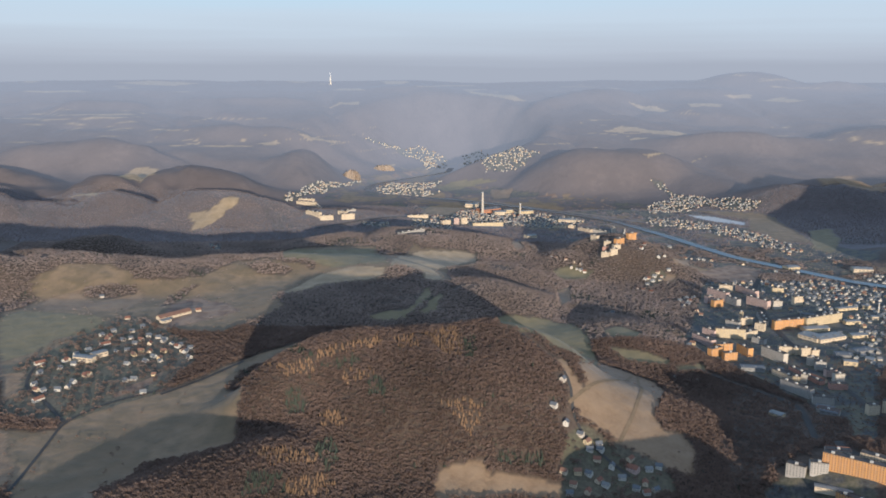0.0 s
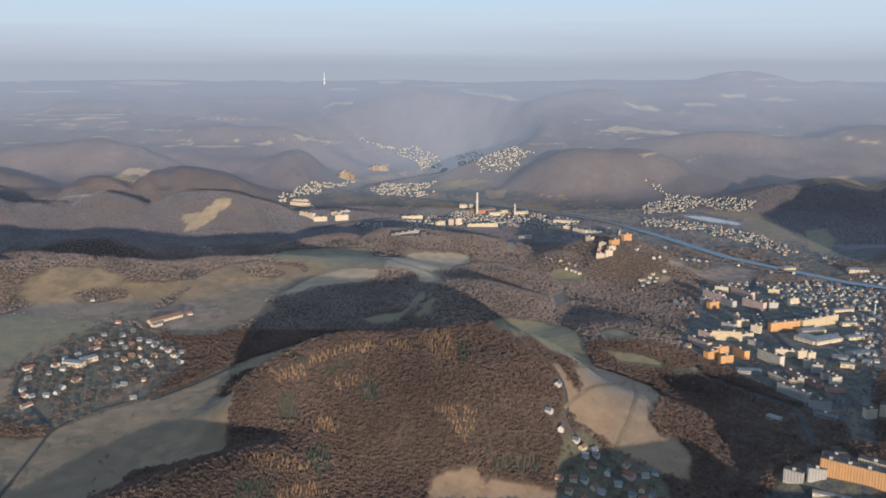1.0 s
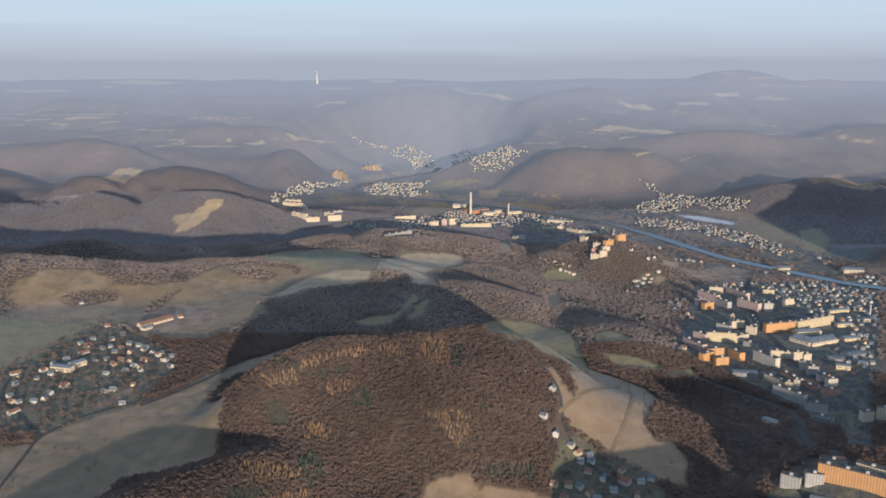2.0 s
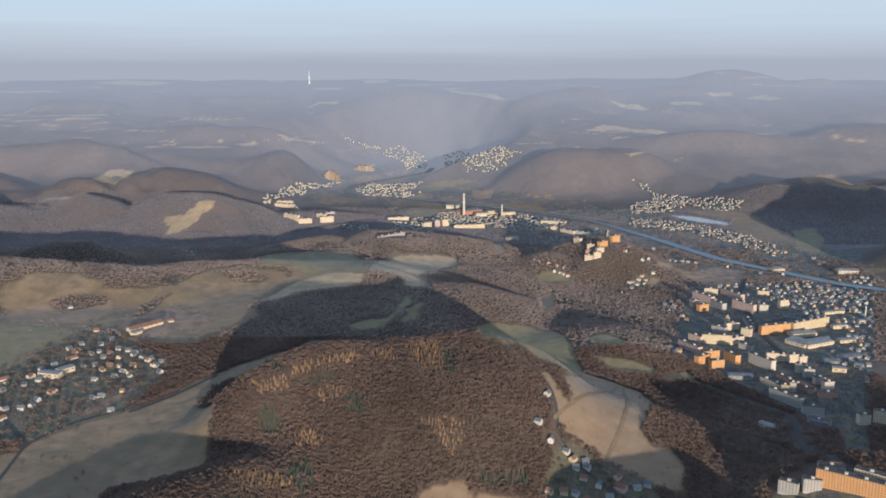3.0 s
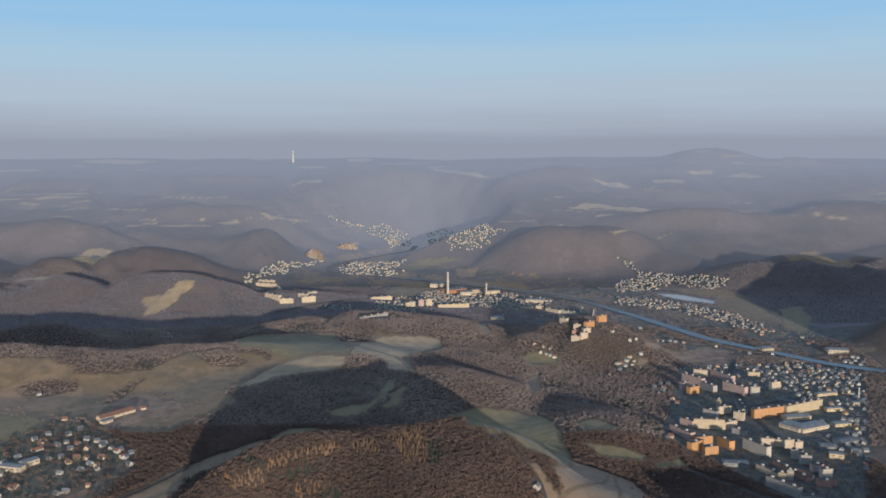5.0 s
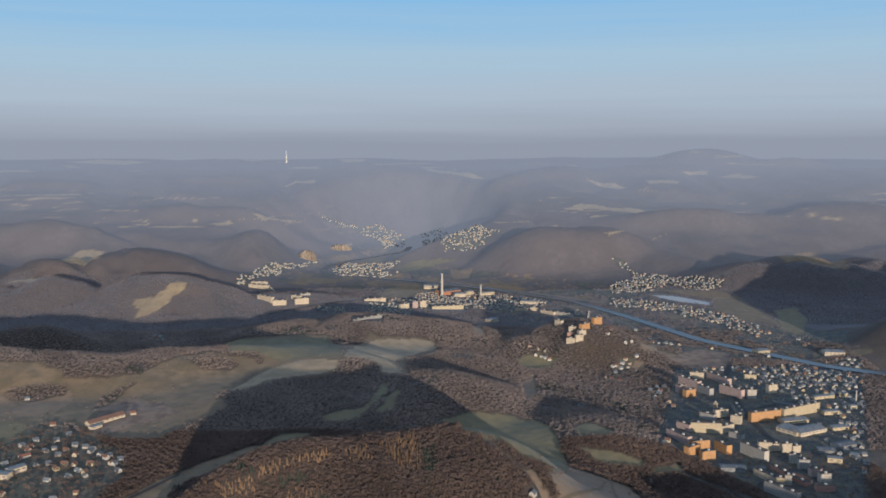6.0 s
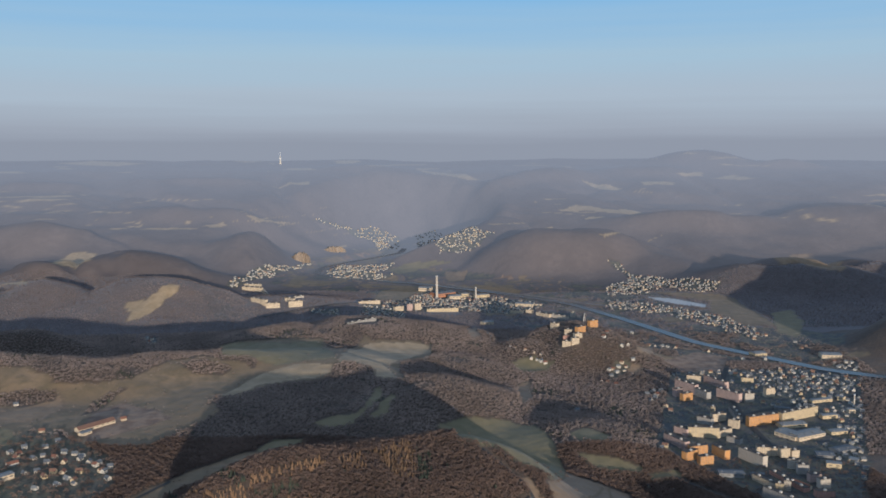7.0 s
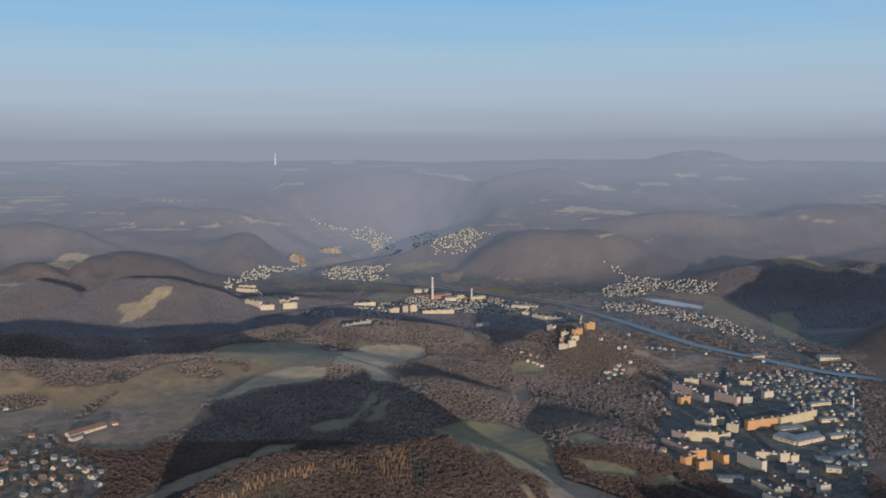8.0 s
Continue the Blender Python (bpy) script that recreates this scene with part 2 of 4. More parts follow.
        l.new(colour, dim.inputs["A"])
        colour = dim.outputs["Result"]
    l.new(colour, b.inputs["Base Color"])
    b.inputs["Roughness"].default_value = 0.95
    b.inputs["Specular IOR Level"].default_value = 0.2
    b.inputs["Sheen Weight"].default_value, b.inputs["Sheen Roughness"].default_value = 0.0 if glow else 0.08, 0.5
    b.inputs["Sheen Tint"].default_value = (0.62, 0.68, 0.82, 1)
    if not glow:  # bluish sheen stands in for haze, stronger on the far woods
        veil_ = n.new("ShaderNodeMapRange")
        veil_.inputs["To Min"].default_value, veil_.inputs["To Max"].default_value = 0.07, 0.13
        l.new(at.outputs["Fac"], veil_.inputs["Value"])
        l.new(veil_.outputs[0], b.inputs["Sheen Weight"])
    relief = n.new("ShaderNodeBump")
    relief.inputs["Strength"].default_value, relief.inputs["Distance"].default_value = 0.6, 5.0
    l.new(mid, relief.inputs["Height"])
    l.new(relief.outputs[0], b.inputs["Normal"])
    if glow:  # the far land glows to imitate haze, more with distance
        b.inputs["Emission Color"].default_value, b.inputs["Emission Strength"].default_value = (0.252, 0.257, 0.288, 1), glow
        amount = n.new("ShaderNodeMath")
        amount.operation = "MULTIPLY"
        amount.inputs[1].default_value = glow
        l.new(haze_ramp, amount.inputs[0])
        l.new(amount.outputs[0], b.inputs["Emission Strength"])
    return ma


HOUSE_FAR = paint("aged_house_plaster", (0.41, 0.38, 0.335), (0.29, 0.27, 0.24), 0.3, 6)
LAND = land_material("winter_land")
# glowing version of the land with haze put into colour and emission
DISTANCE = land_material("hazed_far_land", 0.9)
WATER = paint("river_water", (0.085, 0.088, 0.088), (0.06, 0.063, 0.064), 0.2, 8, rough=0.22)
WATER.node_tree.nodes["Principled BSDF"].inputs["Specular IOR Level"].default_value = 0.2
ASPHALT = paint("asphalt", (0.055, 0.052, 0.05), (0.036, 0.034, 0.033), 0.2, 3)
EARTH_TRACK = paint("trodden_earth", (0.17, 0.12, 0.075), (0.11, 0.08, 0.05), 0.2, 2)
BALLAST = paint("railway_ballast", (0.20, 0.17, 0.15), (0.13, 0.11, 0.10), 0.2, 2)
BARK = paint("bark", (0.12, 0.09, 0.07), None, 0.3, 0.6)
# the slight bluish sheen on the twigs imitates haze
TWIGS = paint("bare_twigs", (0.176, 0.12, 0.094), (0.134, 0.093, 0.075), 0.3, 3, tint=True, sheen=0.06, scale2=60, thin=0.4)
# twigs of the distant and middle woods, haze painted into paler, greyer colours
HAZED_FAR_TWIGS = paint("hazed_far_twigs", (0.225, 0.18, 0.166), (0.172, 0.139, 0.13), 0.3, 6, tint=True, scale2=120, sheen=0.08, sheen_tint=(0.62, 0.68, 0.8), thin=0.4)
HAZED_MID_TWIGS = paint("hazed_mid_twigs", (0.29, 0.222, 0.187), (0.22, 0.17, 0.146), 0.3, 4, tint=True, scale2=90, sheen=0.08, sheen_tint=(0.62, 0.68, 0.8), thin=0.4)
LARCH = paint("autumn_larch", (0.31, 0.195, 0.115), (0.225, 0.142, 0.085), 0.3, 3, tint=True, thin=0.35)
SPRUCE = paint("spruce_needles", (0.066, 0.076, 0.055), (0.048, 0.056, 0.042), 0.3, 3, tint=True, thin=0.2)
ROCK = paint("sandstone", (0.34, 0.265, 0.20), (0.21, 0.165, 0.13), 0.3, 4, bump=0.8)
CONCRETE = paint("grey_concrete", (0.40, 0.39, 0.37), (0.30, 0.29, 0.28), 0.25, 2)
ROOFING = paint("bitumen_roofing", (0.085, 0.073, 0.066), (0.05, 0.044, 0.041), 0.25, 2)
PANE = paint("window_glass", (0.05, 0.06, 0.075), (0.035, 0.04, 0.05), 0.2, 2, rough=0.15)
BLOCK_PANE = paint("curtained_glass", (0.125, 0.118, 0.112), (0.07, 0.068, 0.066), 0.3, 1.2, rough=0.3)
STEEL = paint("painted_steel", (0.62, 0.62, 0.62), (0.45, 0.45, 0.46), 0.2, 2, rough=0.5)
RENDER = {
    "cream": (0.70, 0.56, 0.40), "orange": (0.70, 0.36, 0.14), "pink": (0.60, 0.43, 0.37), "pale": (0.61, 0.53, 0.44), "grey": (0.46, 0.42, 0.38),
    "yellow": (0.68, 0.53, 0.33), "red": (0.54, 0.30, 0.23), "white": (0.66, 0.60, 0.52), "dark": (0.30, 0.29, 0.28), "brick": (0.50, 0.23, 0.13),
}
PLASTER = {k: paint(k + "_plaster", tuple(c * 0.74 for c in v), tuple(c * 0.58 for c in v), 0.25, 1.5, scale2=9) for k, v in RENDER.items()}
TILES = {
    "red": paint("red_roof_tiles", (0.19, 0.088, 0.06), (0.13, 0.065, 0.046), 0.3, 0.8), "brown": paint("brown_roof_tiles", (0.19, 0.10, 0.07), (0.12, 0.07, 0.05), 0.3, 0.8),
    "slate": paint("slate_roof", (0.12, 0.125, 0.135), (0.075, 0.08, 0.09), 0.3, 0.8), "sheet": paint("pale_sheet_roof", (0.17, 0.17, 0.168), (0.12, 0.12, 0.12), 0.3, 1.5, rough=0.5),
}

# ---- land cover: outlines of fields, built-up ground and roads in the plan ----
FIELDS, ROADS = [], []


def field(kind, outline):
    FIELDS.append((kind, np.array(outline, float)))


def road(kind, width, line):
    ROADS.append((kind, width, line))


field('garden', [(-660, 1234), (-613, 1319), (-563, 1428), (-452, 1378), (-393, 1317), (-367, 1240), (-387, 1139), (-428, 1058), (-494, 1043), (-571, 1052)])
field('grass', [(-767, 1581), (-753, 1625), (-731, 1651), (-647, 1662), (-590, 1622), (-527, 1625), (-449, 1662), (-421, 1735), (-379, 1758), (-282, 1733), (-252, 1685), (-316, 1545), (-339, 1458), (-357, 1371), (-402, 1367), (-452, 1378), (-515, 1428), (-563, 1428), (-583, 1356), (-613, 1319), (-656, 1226), (-774, 1463), (-721, 1477)])
field('grass', [(-416, 2128), (-356, 2113), (-168, 2042), (-120, 1912), (-67, 2077), (-53, 2034), (43, 2074), (87, 2046), (73, 1949), (7, 1827), (12, 1653), (-38, 1669), (-96, 1710), (-138, 1664), (-204, 1653), (-261, 1594), (-298, 1562), (-272, 1668), (-259, 1736)])
field('dry', [(-636, 1184), (-600, 1203), (-576, 1118), (-590, 1091)])
field('plough', [(-468, 1136), (-470, 1196), (-454, 1234), (-405, 1224), (-406, 1187), (-417, 1137), (-447, 1111)])
field('dry', [(-602, 1028), (-510, 1014), (-481, 1004), (-475, 924), (-480, 867), (-495, 828)])
field('grass', [(-473, 999), (-390, 983), (-382, 933), (-351, 794), (-464, 835), (-466, 918)])
field('dry', [(153, 1021), (180, 1035), (177, 1062), (233, 1288), (276, 1283), (322, 1253), (328, 1180), (273, 1045), (275, 1012), (302, 1020), (313, 997), (298, 934), (265, 945), (217, 966), (195, 977), (166, 987), (151, 1003)])
field('dry', [(144, 1063), (156, 1071), (173, 1032), (157, 1020)])
field('green', [(66, 1489), (120, 1529), (184, 1545), (230, 1505), (245, 1413), (252, 1317), (190, 1095), (151, 1088), (109, 1110), (73, 1130)])
field('dry', [(-8, 866), (-3, 909), (42, 919), (54, 905), (111, 913), (136, 909), (133, 886)])
field('grass', [(-548, 1019), (-483, 1013), (-480, 1038), (-434, 1088), (-357, 1153), (-307, 1242), (-222, 1341), (-133, 1369), (-198, 1301), (-290, 1206), (-300, 1132), (-254, 1082), (-253, 964), (-300, 943), (-346, 922), (-353, 844), (-462, 850)])
field('green', [(-205, 1350), (-183, 1394), (-136, 1397), (-152, 1369), (-186, 1344)])
field('grass', [(-753, 1423), (-749, 1536), (-644, 1509), (-589, 1410), (-597, 1317), (-625, 1237), (-652, 1224)])
field('built', [(415, 1417), (491, 1646), (594, 1913), (672, 1934), (797, 1922), (1049, 1990), (500, 931), (557, 1131), (517, 1226), (468, 1331)])
field('built', [(363, 900), (371, 920), (418, 914), (489, 909), (463, 853)])
field('village', [(-556, 1079), (-610, 1215), (-559, 1302), (-538, 1441), (-446, 1363), (-377, 1264), (-414, 1184), (-451, 1131), (-515, 1119)])
field('village', [(482, 1960), (526, 1978), (499, 1919), (432, 1851)])
field('village', [(138, 926), (150, 967), (169, 980), (210, 966), (266, 948), (269, 897), (133, 886)])
field('dry', [(244, 1822), (278, 1865), (262, 1704), (226, 1627)])
field('houses', [(765, 1922), (919, 1991), (1049, 1990), (889, 1677), (823, 1726), (750, 1806)])
field('houses', [(363, 1311), (394, 1295), (415, 1236), (377, 1209), (357, 1255)])
field('houses', [(220, 2419), (281, 2037), (340, 1978), (288, 1983), (214, 2183)])
field('houses', [(477, 1939), (536, 1992), (553, 1980), (488, 1900)])
field('grass', [(-779, 1596), (-753, 1625), (-729, 1647), (-655, 1654), (-601, 1638), (-590, 1622), (-647, 1600), (-708, 1591), (-751, 1580)])
field('dry', [(-689, 1570), (-733, 1549), (-724, 1484), (-626, 1465), (-566, 1476), (-539, 1560), (-493, 1621), (-474, 1632), (-528, 1630), (-586, 1609), (-609, 1552), (-632, 1530), (-668, 1570)])
field('green', [(-763, 1441), (-737, 1469), (-671, 1455), (-596, 1438), (-561, 1397), (-583, 1356), (-618, 1331), (-635, 1271), (-660, 1234)])
field('grass', [(-589, 1617), (-468, 1652), (-437, 1705), (-400, 1745), (-327, 1724), (-275, 1685), (-270, 1652), (-320, 1566), (-359, 1505), (-403, 1562), (-472, 1582), (-503, 1546), (-524, 1500)])
field('plough', [(-496, 1522), (-464, 1571), (-394, 1526), (-353, 1480), (-402, 1438), (-420, 1415), (-447, 1393), (-483, 1417)])
field('grass', [(-378, 1457), (-347, 1495), (-306, 1547), (-286, 1496), (-323, 1431), (-357, 1371), (-384, 1368)])
field('stubble', [(-302, 1582), (-270, 1652), (-242, 1695), (-212, 1725), (-155, 1736), (-120, 1726), (-107, 1705), (-139, 1677), (-205, 1661), (-245, 1631), (-270, 1584)])
field('green', [(-416, 2128), (-356, 2109), (-249, 2036), (-167, 2033), (-127, 1836), (-110, 1760), (-167, 1743), (-225, 1736), (-272, 1747), (-332, 1758)])
field('stubble', [(-109, 1739), (-105, 1880), (-72, 2017), (-19, 2034), (43, 2066), (76, 2051), (85, 2004), (47, 1958), (7, 1843), (-17, 1779), (-5, 1706), (7, 1653), (-38, 1677), (-45, 1728), (-74, 1741)])
field('green', [(-127, 1454), (-103, 1473), (-69, 1487), (-50, 1526), (-37, 1606), (-21, 1623), (-25, 1560), (-50, 1505), (-63, 1453), (-91, 1434), (-118, 1433)])
field('green', [(-49, 1479), (-25, 1526), (-10, 1598), (1, 1573), (-9, 1504), (-34, 1478)])
field('green', [(253, 1986), (301, 1998), (355, 1963), (331, 1935), (277, 1918)])
field('dry', [(176, 2292), (219, 2427), (203, 2168), (181, 2129)])
field('green', [(275, 1444), (313, 1461), (345, 1428), (329, 1402), (284, 1416)])
field('green', [(276, 1373), (338, 1357), (371, 1337), (357, 1318), (296, 1331)])
field('green', [(366, 1320), (425, 1336), (422, 1310), (370, 1300)])
field('plough', [(602, 1998), (707, 2096), (763, 2037), (716, 1923), (626, 1924)])
field('dry', [(547, 2023), (629, 2143), (577, 2007), (547, 1996)])
field('dry', [(518, 1959), (551, 1957), (519, 1909), (496, 1920)])
field('stubble', [(-766, 2561), (-746, 2581), (-701, 2573), (-679, 2590), (-651, 2620), (-613, 2625), (-618, 2596), (-653, 2551), (-655, 2519), (-683, 2497), (-726, 2474), (-738, 2520)])
field('stubble', [(-1270, 3390), (-1221, 3445), (-1128, 3434), (-1001, 3012), (-1082, 3017), (-1110, 2960)])
field('stubble', [(-1261, 2896), (-1206, 2904), (-1109, 2927), (-1097, 2917), (-1082, 2687)])
field('stubble', [(-799, 3750), (-713, 3813), (-708, 3784), (-769, 3723)])
field('stubble', [(-1140, 3796), (-1053, 3797), (-1050, 3780), (-1124, 3784)])
field('stubble', [(-1115, 3752), (-1047, 3768), (-1045, 3735)])
field('stubble', [(-924, 3767), (-854, 3784), (-850, 3764)])
field('stubble', [(-1734, 4040), (-1623, 4034), (-1619, 4009), (-1713, 4014)])
field('stubble', [(-638, 3885), (-549, 3965), (-479, 4026), (-500, 3982), (-600, 3881)])
field('stubble', [(-600, 4371), (-420, 4401), (-414, 4332), (-543, 4362)])
field('stubble', [(-1783, 4824), (-1599, 4876), (-1334, 4814), (-1460, 4722), (-1622, 4754)])
field('stubble', [(-870, 4887), (-673, 4881), (-816, 4843)])
field('stubble', [(-2187, 4597), (-1855, 4611), (-1832, 4551), (-2159, 4566)])
field('stubble', [(1426, 4489), (1594, 4559), (1571, 4490), (1451, 4476)])
field('stubble', [(1585, 4447), (1728, 4527), (1840, 4443), (1745, 4416)])
field('stubble', [(1202, 4345), (1387, 4357), (1355, 4299), (1199, 4283)])
field('stubble', [(923, 4413), (1055, 4370), (1119, 4292), (1013, 4305), (945, 4383)])
field('stubble', [(764, 3350), (1080, 3567), (1027, 3543), (795, 3341)])
field('stubble', [(1720, 3715), (1772, 3671), (1850, 3645), (1840, 3622), (1740, 3650)])
field('stubble', [(107, 4641), (338, 4557), (543, 4323), (444, 4439), (191, 4514)])
field('dry', [(1312, 3037), (1552, 3416), (1620, 3421), (1556, 3037), (1450, 2823), (1346, 2872)])
field('pale', [(805, 2837), (879, 2802), (956, 2704), (935, 2651), (840, 2734)])
field('grass', [(840, 2928), (1034, 2824), (1071, 2774), (1035, 2380), (939, 2376), (926, 2590), (977, 2739), (891, 2841)])
field('green', [(1090, 2551), (1179, 2601), (1114, 2380), (1016, 2228), (1002, 2301)])
field('green', [(-32, 3440), (37, 3498), (150, 3489), (217, 3453), (104, 3447), (13, 3326)])
field('dry', [(186, 3390), (264, 3338), (249, 3215), (181, 3199)])
field('grass', [(-80, 2768), (-47, 2954), (32, 3051), (108, 2919), (29, 2776)])
field('built', [(-385, 4128), (-334, 4165), (-230, 4233), (-95, 4321), (17, 4333), (22, 4281), (-63, 4051), (-107, 4219), (-229, 4211), (-359, 4133)])
field('built', [(102, 4346), (184, 4305), (345, 3648), (413, 3611), (334, 3519), (265, 3510), (186, 3523), (165, 3571)])
field('built', [(-279, 3588), (-195, 3544), (-102, 3536), (-9, 3531), (-9, 3497), (-86, 3349), (13, 3314), (-52, 3304), (-177, 3221), (-244, 3265)])
field('built', [(-560, 3006), (-552, 3133), (-518, 3314), (-418, 3477), (-347, 3690), (-345, 3661), (-438, 3278), (-498, 3115), (-529, 2994)])
field('built', [(-124, 2238), (-96, 2691), (30, 2812), (130, 2999), (260, 2909), (398, 2795), (455, 2692), (336, 2590), (202, 2637), (27, 2597)])
field('built', [(783, 3278), (828, 3283), (862, 3160), (1011, 2986), (1072, 2883), (1025, 2854), (960, 2884), (898, 2997), (814, 2902), (692, 2871), (739, 3073), (824, 3094), (832, 3207)])
field('built', [(656, 2796), (751, 2738), (826, 2687), (912, 2526), (956, 2339), (957, 2263), (903, 2242), (855, 2360), (785, 2547), (643, 2661)])
field('built', [(-246, 2592), (-162, 2606), (-158, 2549), (-242, 2542)])
field('built', [(-633, 2317), (-602, 2317), (-579, 2222), (-605, 2227)])
field('wood', [(-671, 1579), (-635, 1594), (-586, 1609), (-583, 1581), (-619, 1549), (-658, 1555)])
field('wood', [(-509, 1501), (-509, 1565), (-480, 1612), (-467, 1625), (-475, 1594), (-496, 1522)])
field('wood', [(-406, 1721), (-365, 1744), (-303, 1719), (-321, 1694), (-367, 1694)])
field('wood', [(-97, 1736), (-51, 1724), (-40, 1673), (-93, 1655), (-118, 1696)])
field('fell', [(427, 1226), (469, 1251), (503, 1182), (549, 1104), (438, 957), (411, 956), (387, 941), (339, 932), (341, 1005)])
field('larch', [(-213, 900), (-180, 908), (-141, 903), (-145, 883), (-192, 873), (-212, 883)])
field('larch', [(-306, 1178), (-229, 1066), (-166, 1040), (-157, 1025), (-202, 1036), (-281, 1158)])
field('larch', [(-177, 1042), (-161, 1054), (-132, 1057), (-90, 1070), (-78, 1058), (-96, 1051), (-131, 1045), (-159, 1037)])
field('larch', [(-129, 1024), (-93, 1016), (-89, 1001), (-120, 1004)])
field('larch', [(-68, 1067), (-40, 1098), (-35, 1054), (-60, 1044)])
field('larch', [(-29, 1097), (12, 1139), (23, 1105), (22, 1040), (-3, 1036)])
field('larch', [(-3, 968), (31, 973), (51, 968), (47, 955), (30, 938), (11, 958)])
field('larch', [(-151, 973), (-131, 976), (-113, 964), (-118, 945), (-141, 951)])
field('larch', [(-171, 855), (-138, 876), (-113, 870), (-122, 850), (-168, 836)])
field('spruce', [(21, 1096), (38, 1108), (38, 1043), (25, 1031)])
field('spruce', [(-158, 1032), (-117, 1043), (-101, 1030), (-129, 1024)])
field('spruce', [(-200, 1022), (-170, 1012), (-162, 980), (-188, 990)])
field('spruce', [(-99, 1005), (-71, 999), (-70, 976), (-90, 978)])
field('spruce', [(-153, 920), (-126, 934), (-116, 902), (-132, 877)])
field('spruce', [(-211, 850), (-172, 865), (-168, 836), (-205, 818)])
field('spruce', [(-299, 1219), (-168, 1052), (-174, 1043), (-288, 1187)])
field('spruce', [(56, 926), (119, 941), (121, 927), (62, 915)])
road('lane', 4, [(-468, 862), (-476, 954), (-483, 1038), (-450, 1091), (-383, 1137)])
road('lane', 5, [(-483, 1038), (-553, 1119), (-579, 1135), (-596, 1193), (-600, 1237)])
road('lane', 4, [(105, 1110), (128, 1083), (154, 1052), (164, 1023), (152, 986), (182, 958), (215, 923)])
road('track', 4, [(154, 1003), (184, 1038), (228, 1093), (288, 1258)])
road('track', 4, [(212, 973), (239, 1022), (269, 1107), (297, 1260)])
road('lane', 5, [(-385, 1119), (-338, 1172), (-299, 1242)])
road('road', 10, [(614, 1141), (611, 1248), (606, 1377), (625, 1604), (669, 1818), (729, 1950)])
road('road', 9, [(409, 1317), (467, 1251), (516, 1183), (465, 949), (486, 903)])
road('road', 9, [(406, 1439), (522, 1551), (684, 1641), (916, 1729)])
road('railway', 14, [(181, 3155), (351, 2992), (523, 2845), (655, 2682), (770, 2527)])
road('road', 9, [(-377, 2522), (-149, 2663), (145, 2863), (365, 2797)])

# ---- the land, as one sheet to the horizon ----
def shaken(px, py, by):
    """The points moved about a little, for ragged borders."""
    return px + by * fractal(px, py, 60, 5, 3), py + by * fractal(px, py, 60, 6, 3)


def inside(px, py, outline, ragged=0.0):
    """Which points lie inside a closed outline, with a ragged border."""
    if ragged:
        px, py = shaken(px, py, ragged)
    hit = np.zeros(np.shape(px), bool)
    lo, hi = outline.min(0), outline.max(0)
    near = (px >= lo[0]) & (px <= hi[0]) & (py >= lo[1]) & (py <= hi[1])
    qx, qy, h = px[near], py[near], hit[near]
    for (ax, ay), (bx, by) in zip(outline, np.roll(outline, -1, 0)):
        if ay != by:
            h ^= ((ay > qy) != (by > qy)) & (qx < (bx - ax) * (qy - ay) / (by - ay) + ax)
    hit[near] = h
    return hit


COVERS = ("dry", "grass", "green", "built", "plough", "pale", "hazed_wood", "village", "stubble")


def cover_at(px, py):
    """The cover of each point: 0 is woodland, then one more than its place in COVERS."""
    kind = np.zeros(np.shape(px), int)
    qx, qy = shaken(px, py, 9.0)
    for name, outline in FIELDS:
        if name in COVERS or name in ("wood", "garden"):
            kind[inside(qx, qy, outline)] = 0 if name == "wood" else COVERS.index("village" if name == "garden" else name) + 1
    # small meadows and strips of farmland scattered over the far hills
    patch = fractal(px * 0.3, py, 110, 41, 3)
    open_land = (kind == 0) & (py > 2300) & (py < 4150) & (patch > np.where(py < 3300, 0.85, 0.66)) & (off_line(px, py, RIVER) > 200)
    kind[open_land] = 9
    # level strips of stubble on the farthest slopes
    far = (py > 3700) & (off_line(px, py, RIVER) > 160)
    level_ = fractal(px[far] * 0.6, height(px[far], py[far]) * 13.0, 120, 91, 3)
    some = fractal(px[far], py[far], 420, 93, 2)
    kind[np.nonzero(far)[0][(level_ > 0.47) & (some > -0.1) & ((py[far] < 4230) | (py[far] > 4600))]] = 9
    # allotments, meadows and yards on the valley floor
    plain = (kind == 0) & (py > 2000) & (off_line(px, py, RIVER) < 330) & (height(px, py) < 34)
    lot = fractal(px, py, 80, 51, 3)
    kind[plain & (lot > 0.25)] = 2
    kind[plain & (lot < -0.2)] = 4
    kind[plain & (np.abs(lot) < 0.05)] = 5
    # woods farther up the valley switch to the colour with haze painted in
    hazed_wood = (kind == 0) & (py + 160 * fractal(px, py, 200, 47, 4) > 2330)
    kind[hazed_wood] = 7
    return kind


XS = lines_of([-3600, (-1300, 45), (-700, 13), (-560, 7), (640, 4.5), (1100, 8), (1600, 16), (3600, 45)])
YS = lines_of([-1800, (600, 70), (820, 20), (1480, 4.5), (1900, 7), (2600, 9), (2950, 12)])
YF = lines_of([2950, (3600, 12), (4300, 12), (4895, 8)])


def lay(name, xs, ys, material, label, category):
    ob, gx, gy = sheet(name, xs, ys, material)
    kind = cover_at(gx, gy)
    for k, cover in enumerate(COVERS):
        at = ob.data.attributes.new(cover, "FLOAT", "POINT")
        at.data.foreach_set("value", (kind == k + 1).astype(np.float32))
    return tagged(ob, label, category, kind="structure")


lay("ground", XS, YS, LAND, "brown winter hills with dry fields, woods and built-up valley ground", "ground")
lay("backdrop", XS, YF, DISTANCE, "far hills and plateau along the horizon with painted-in haze", "distance")


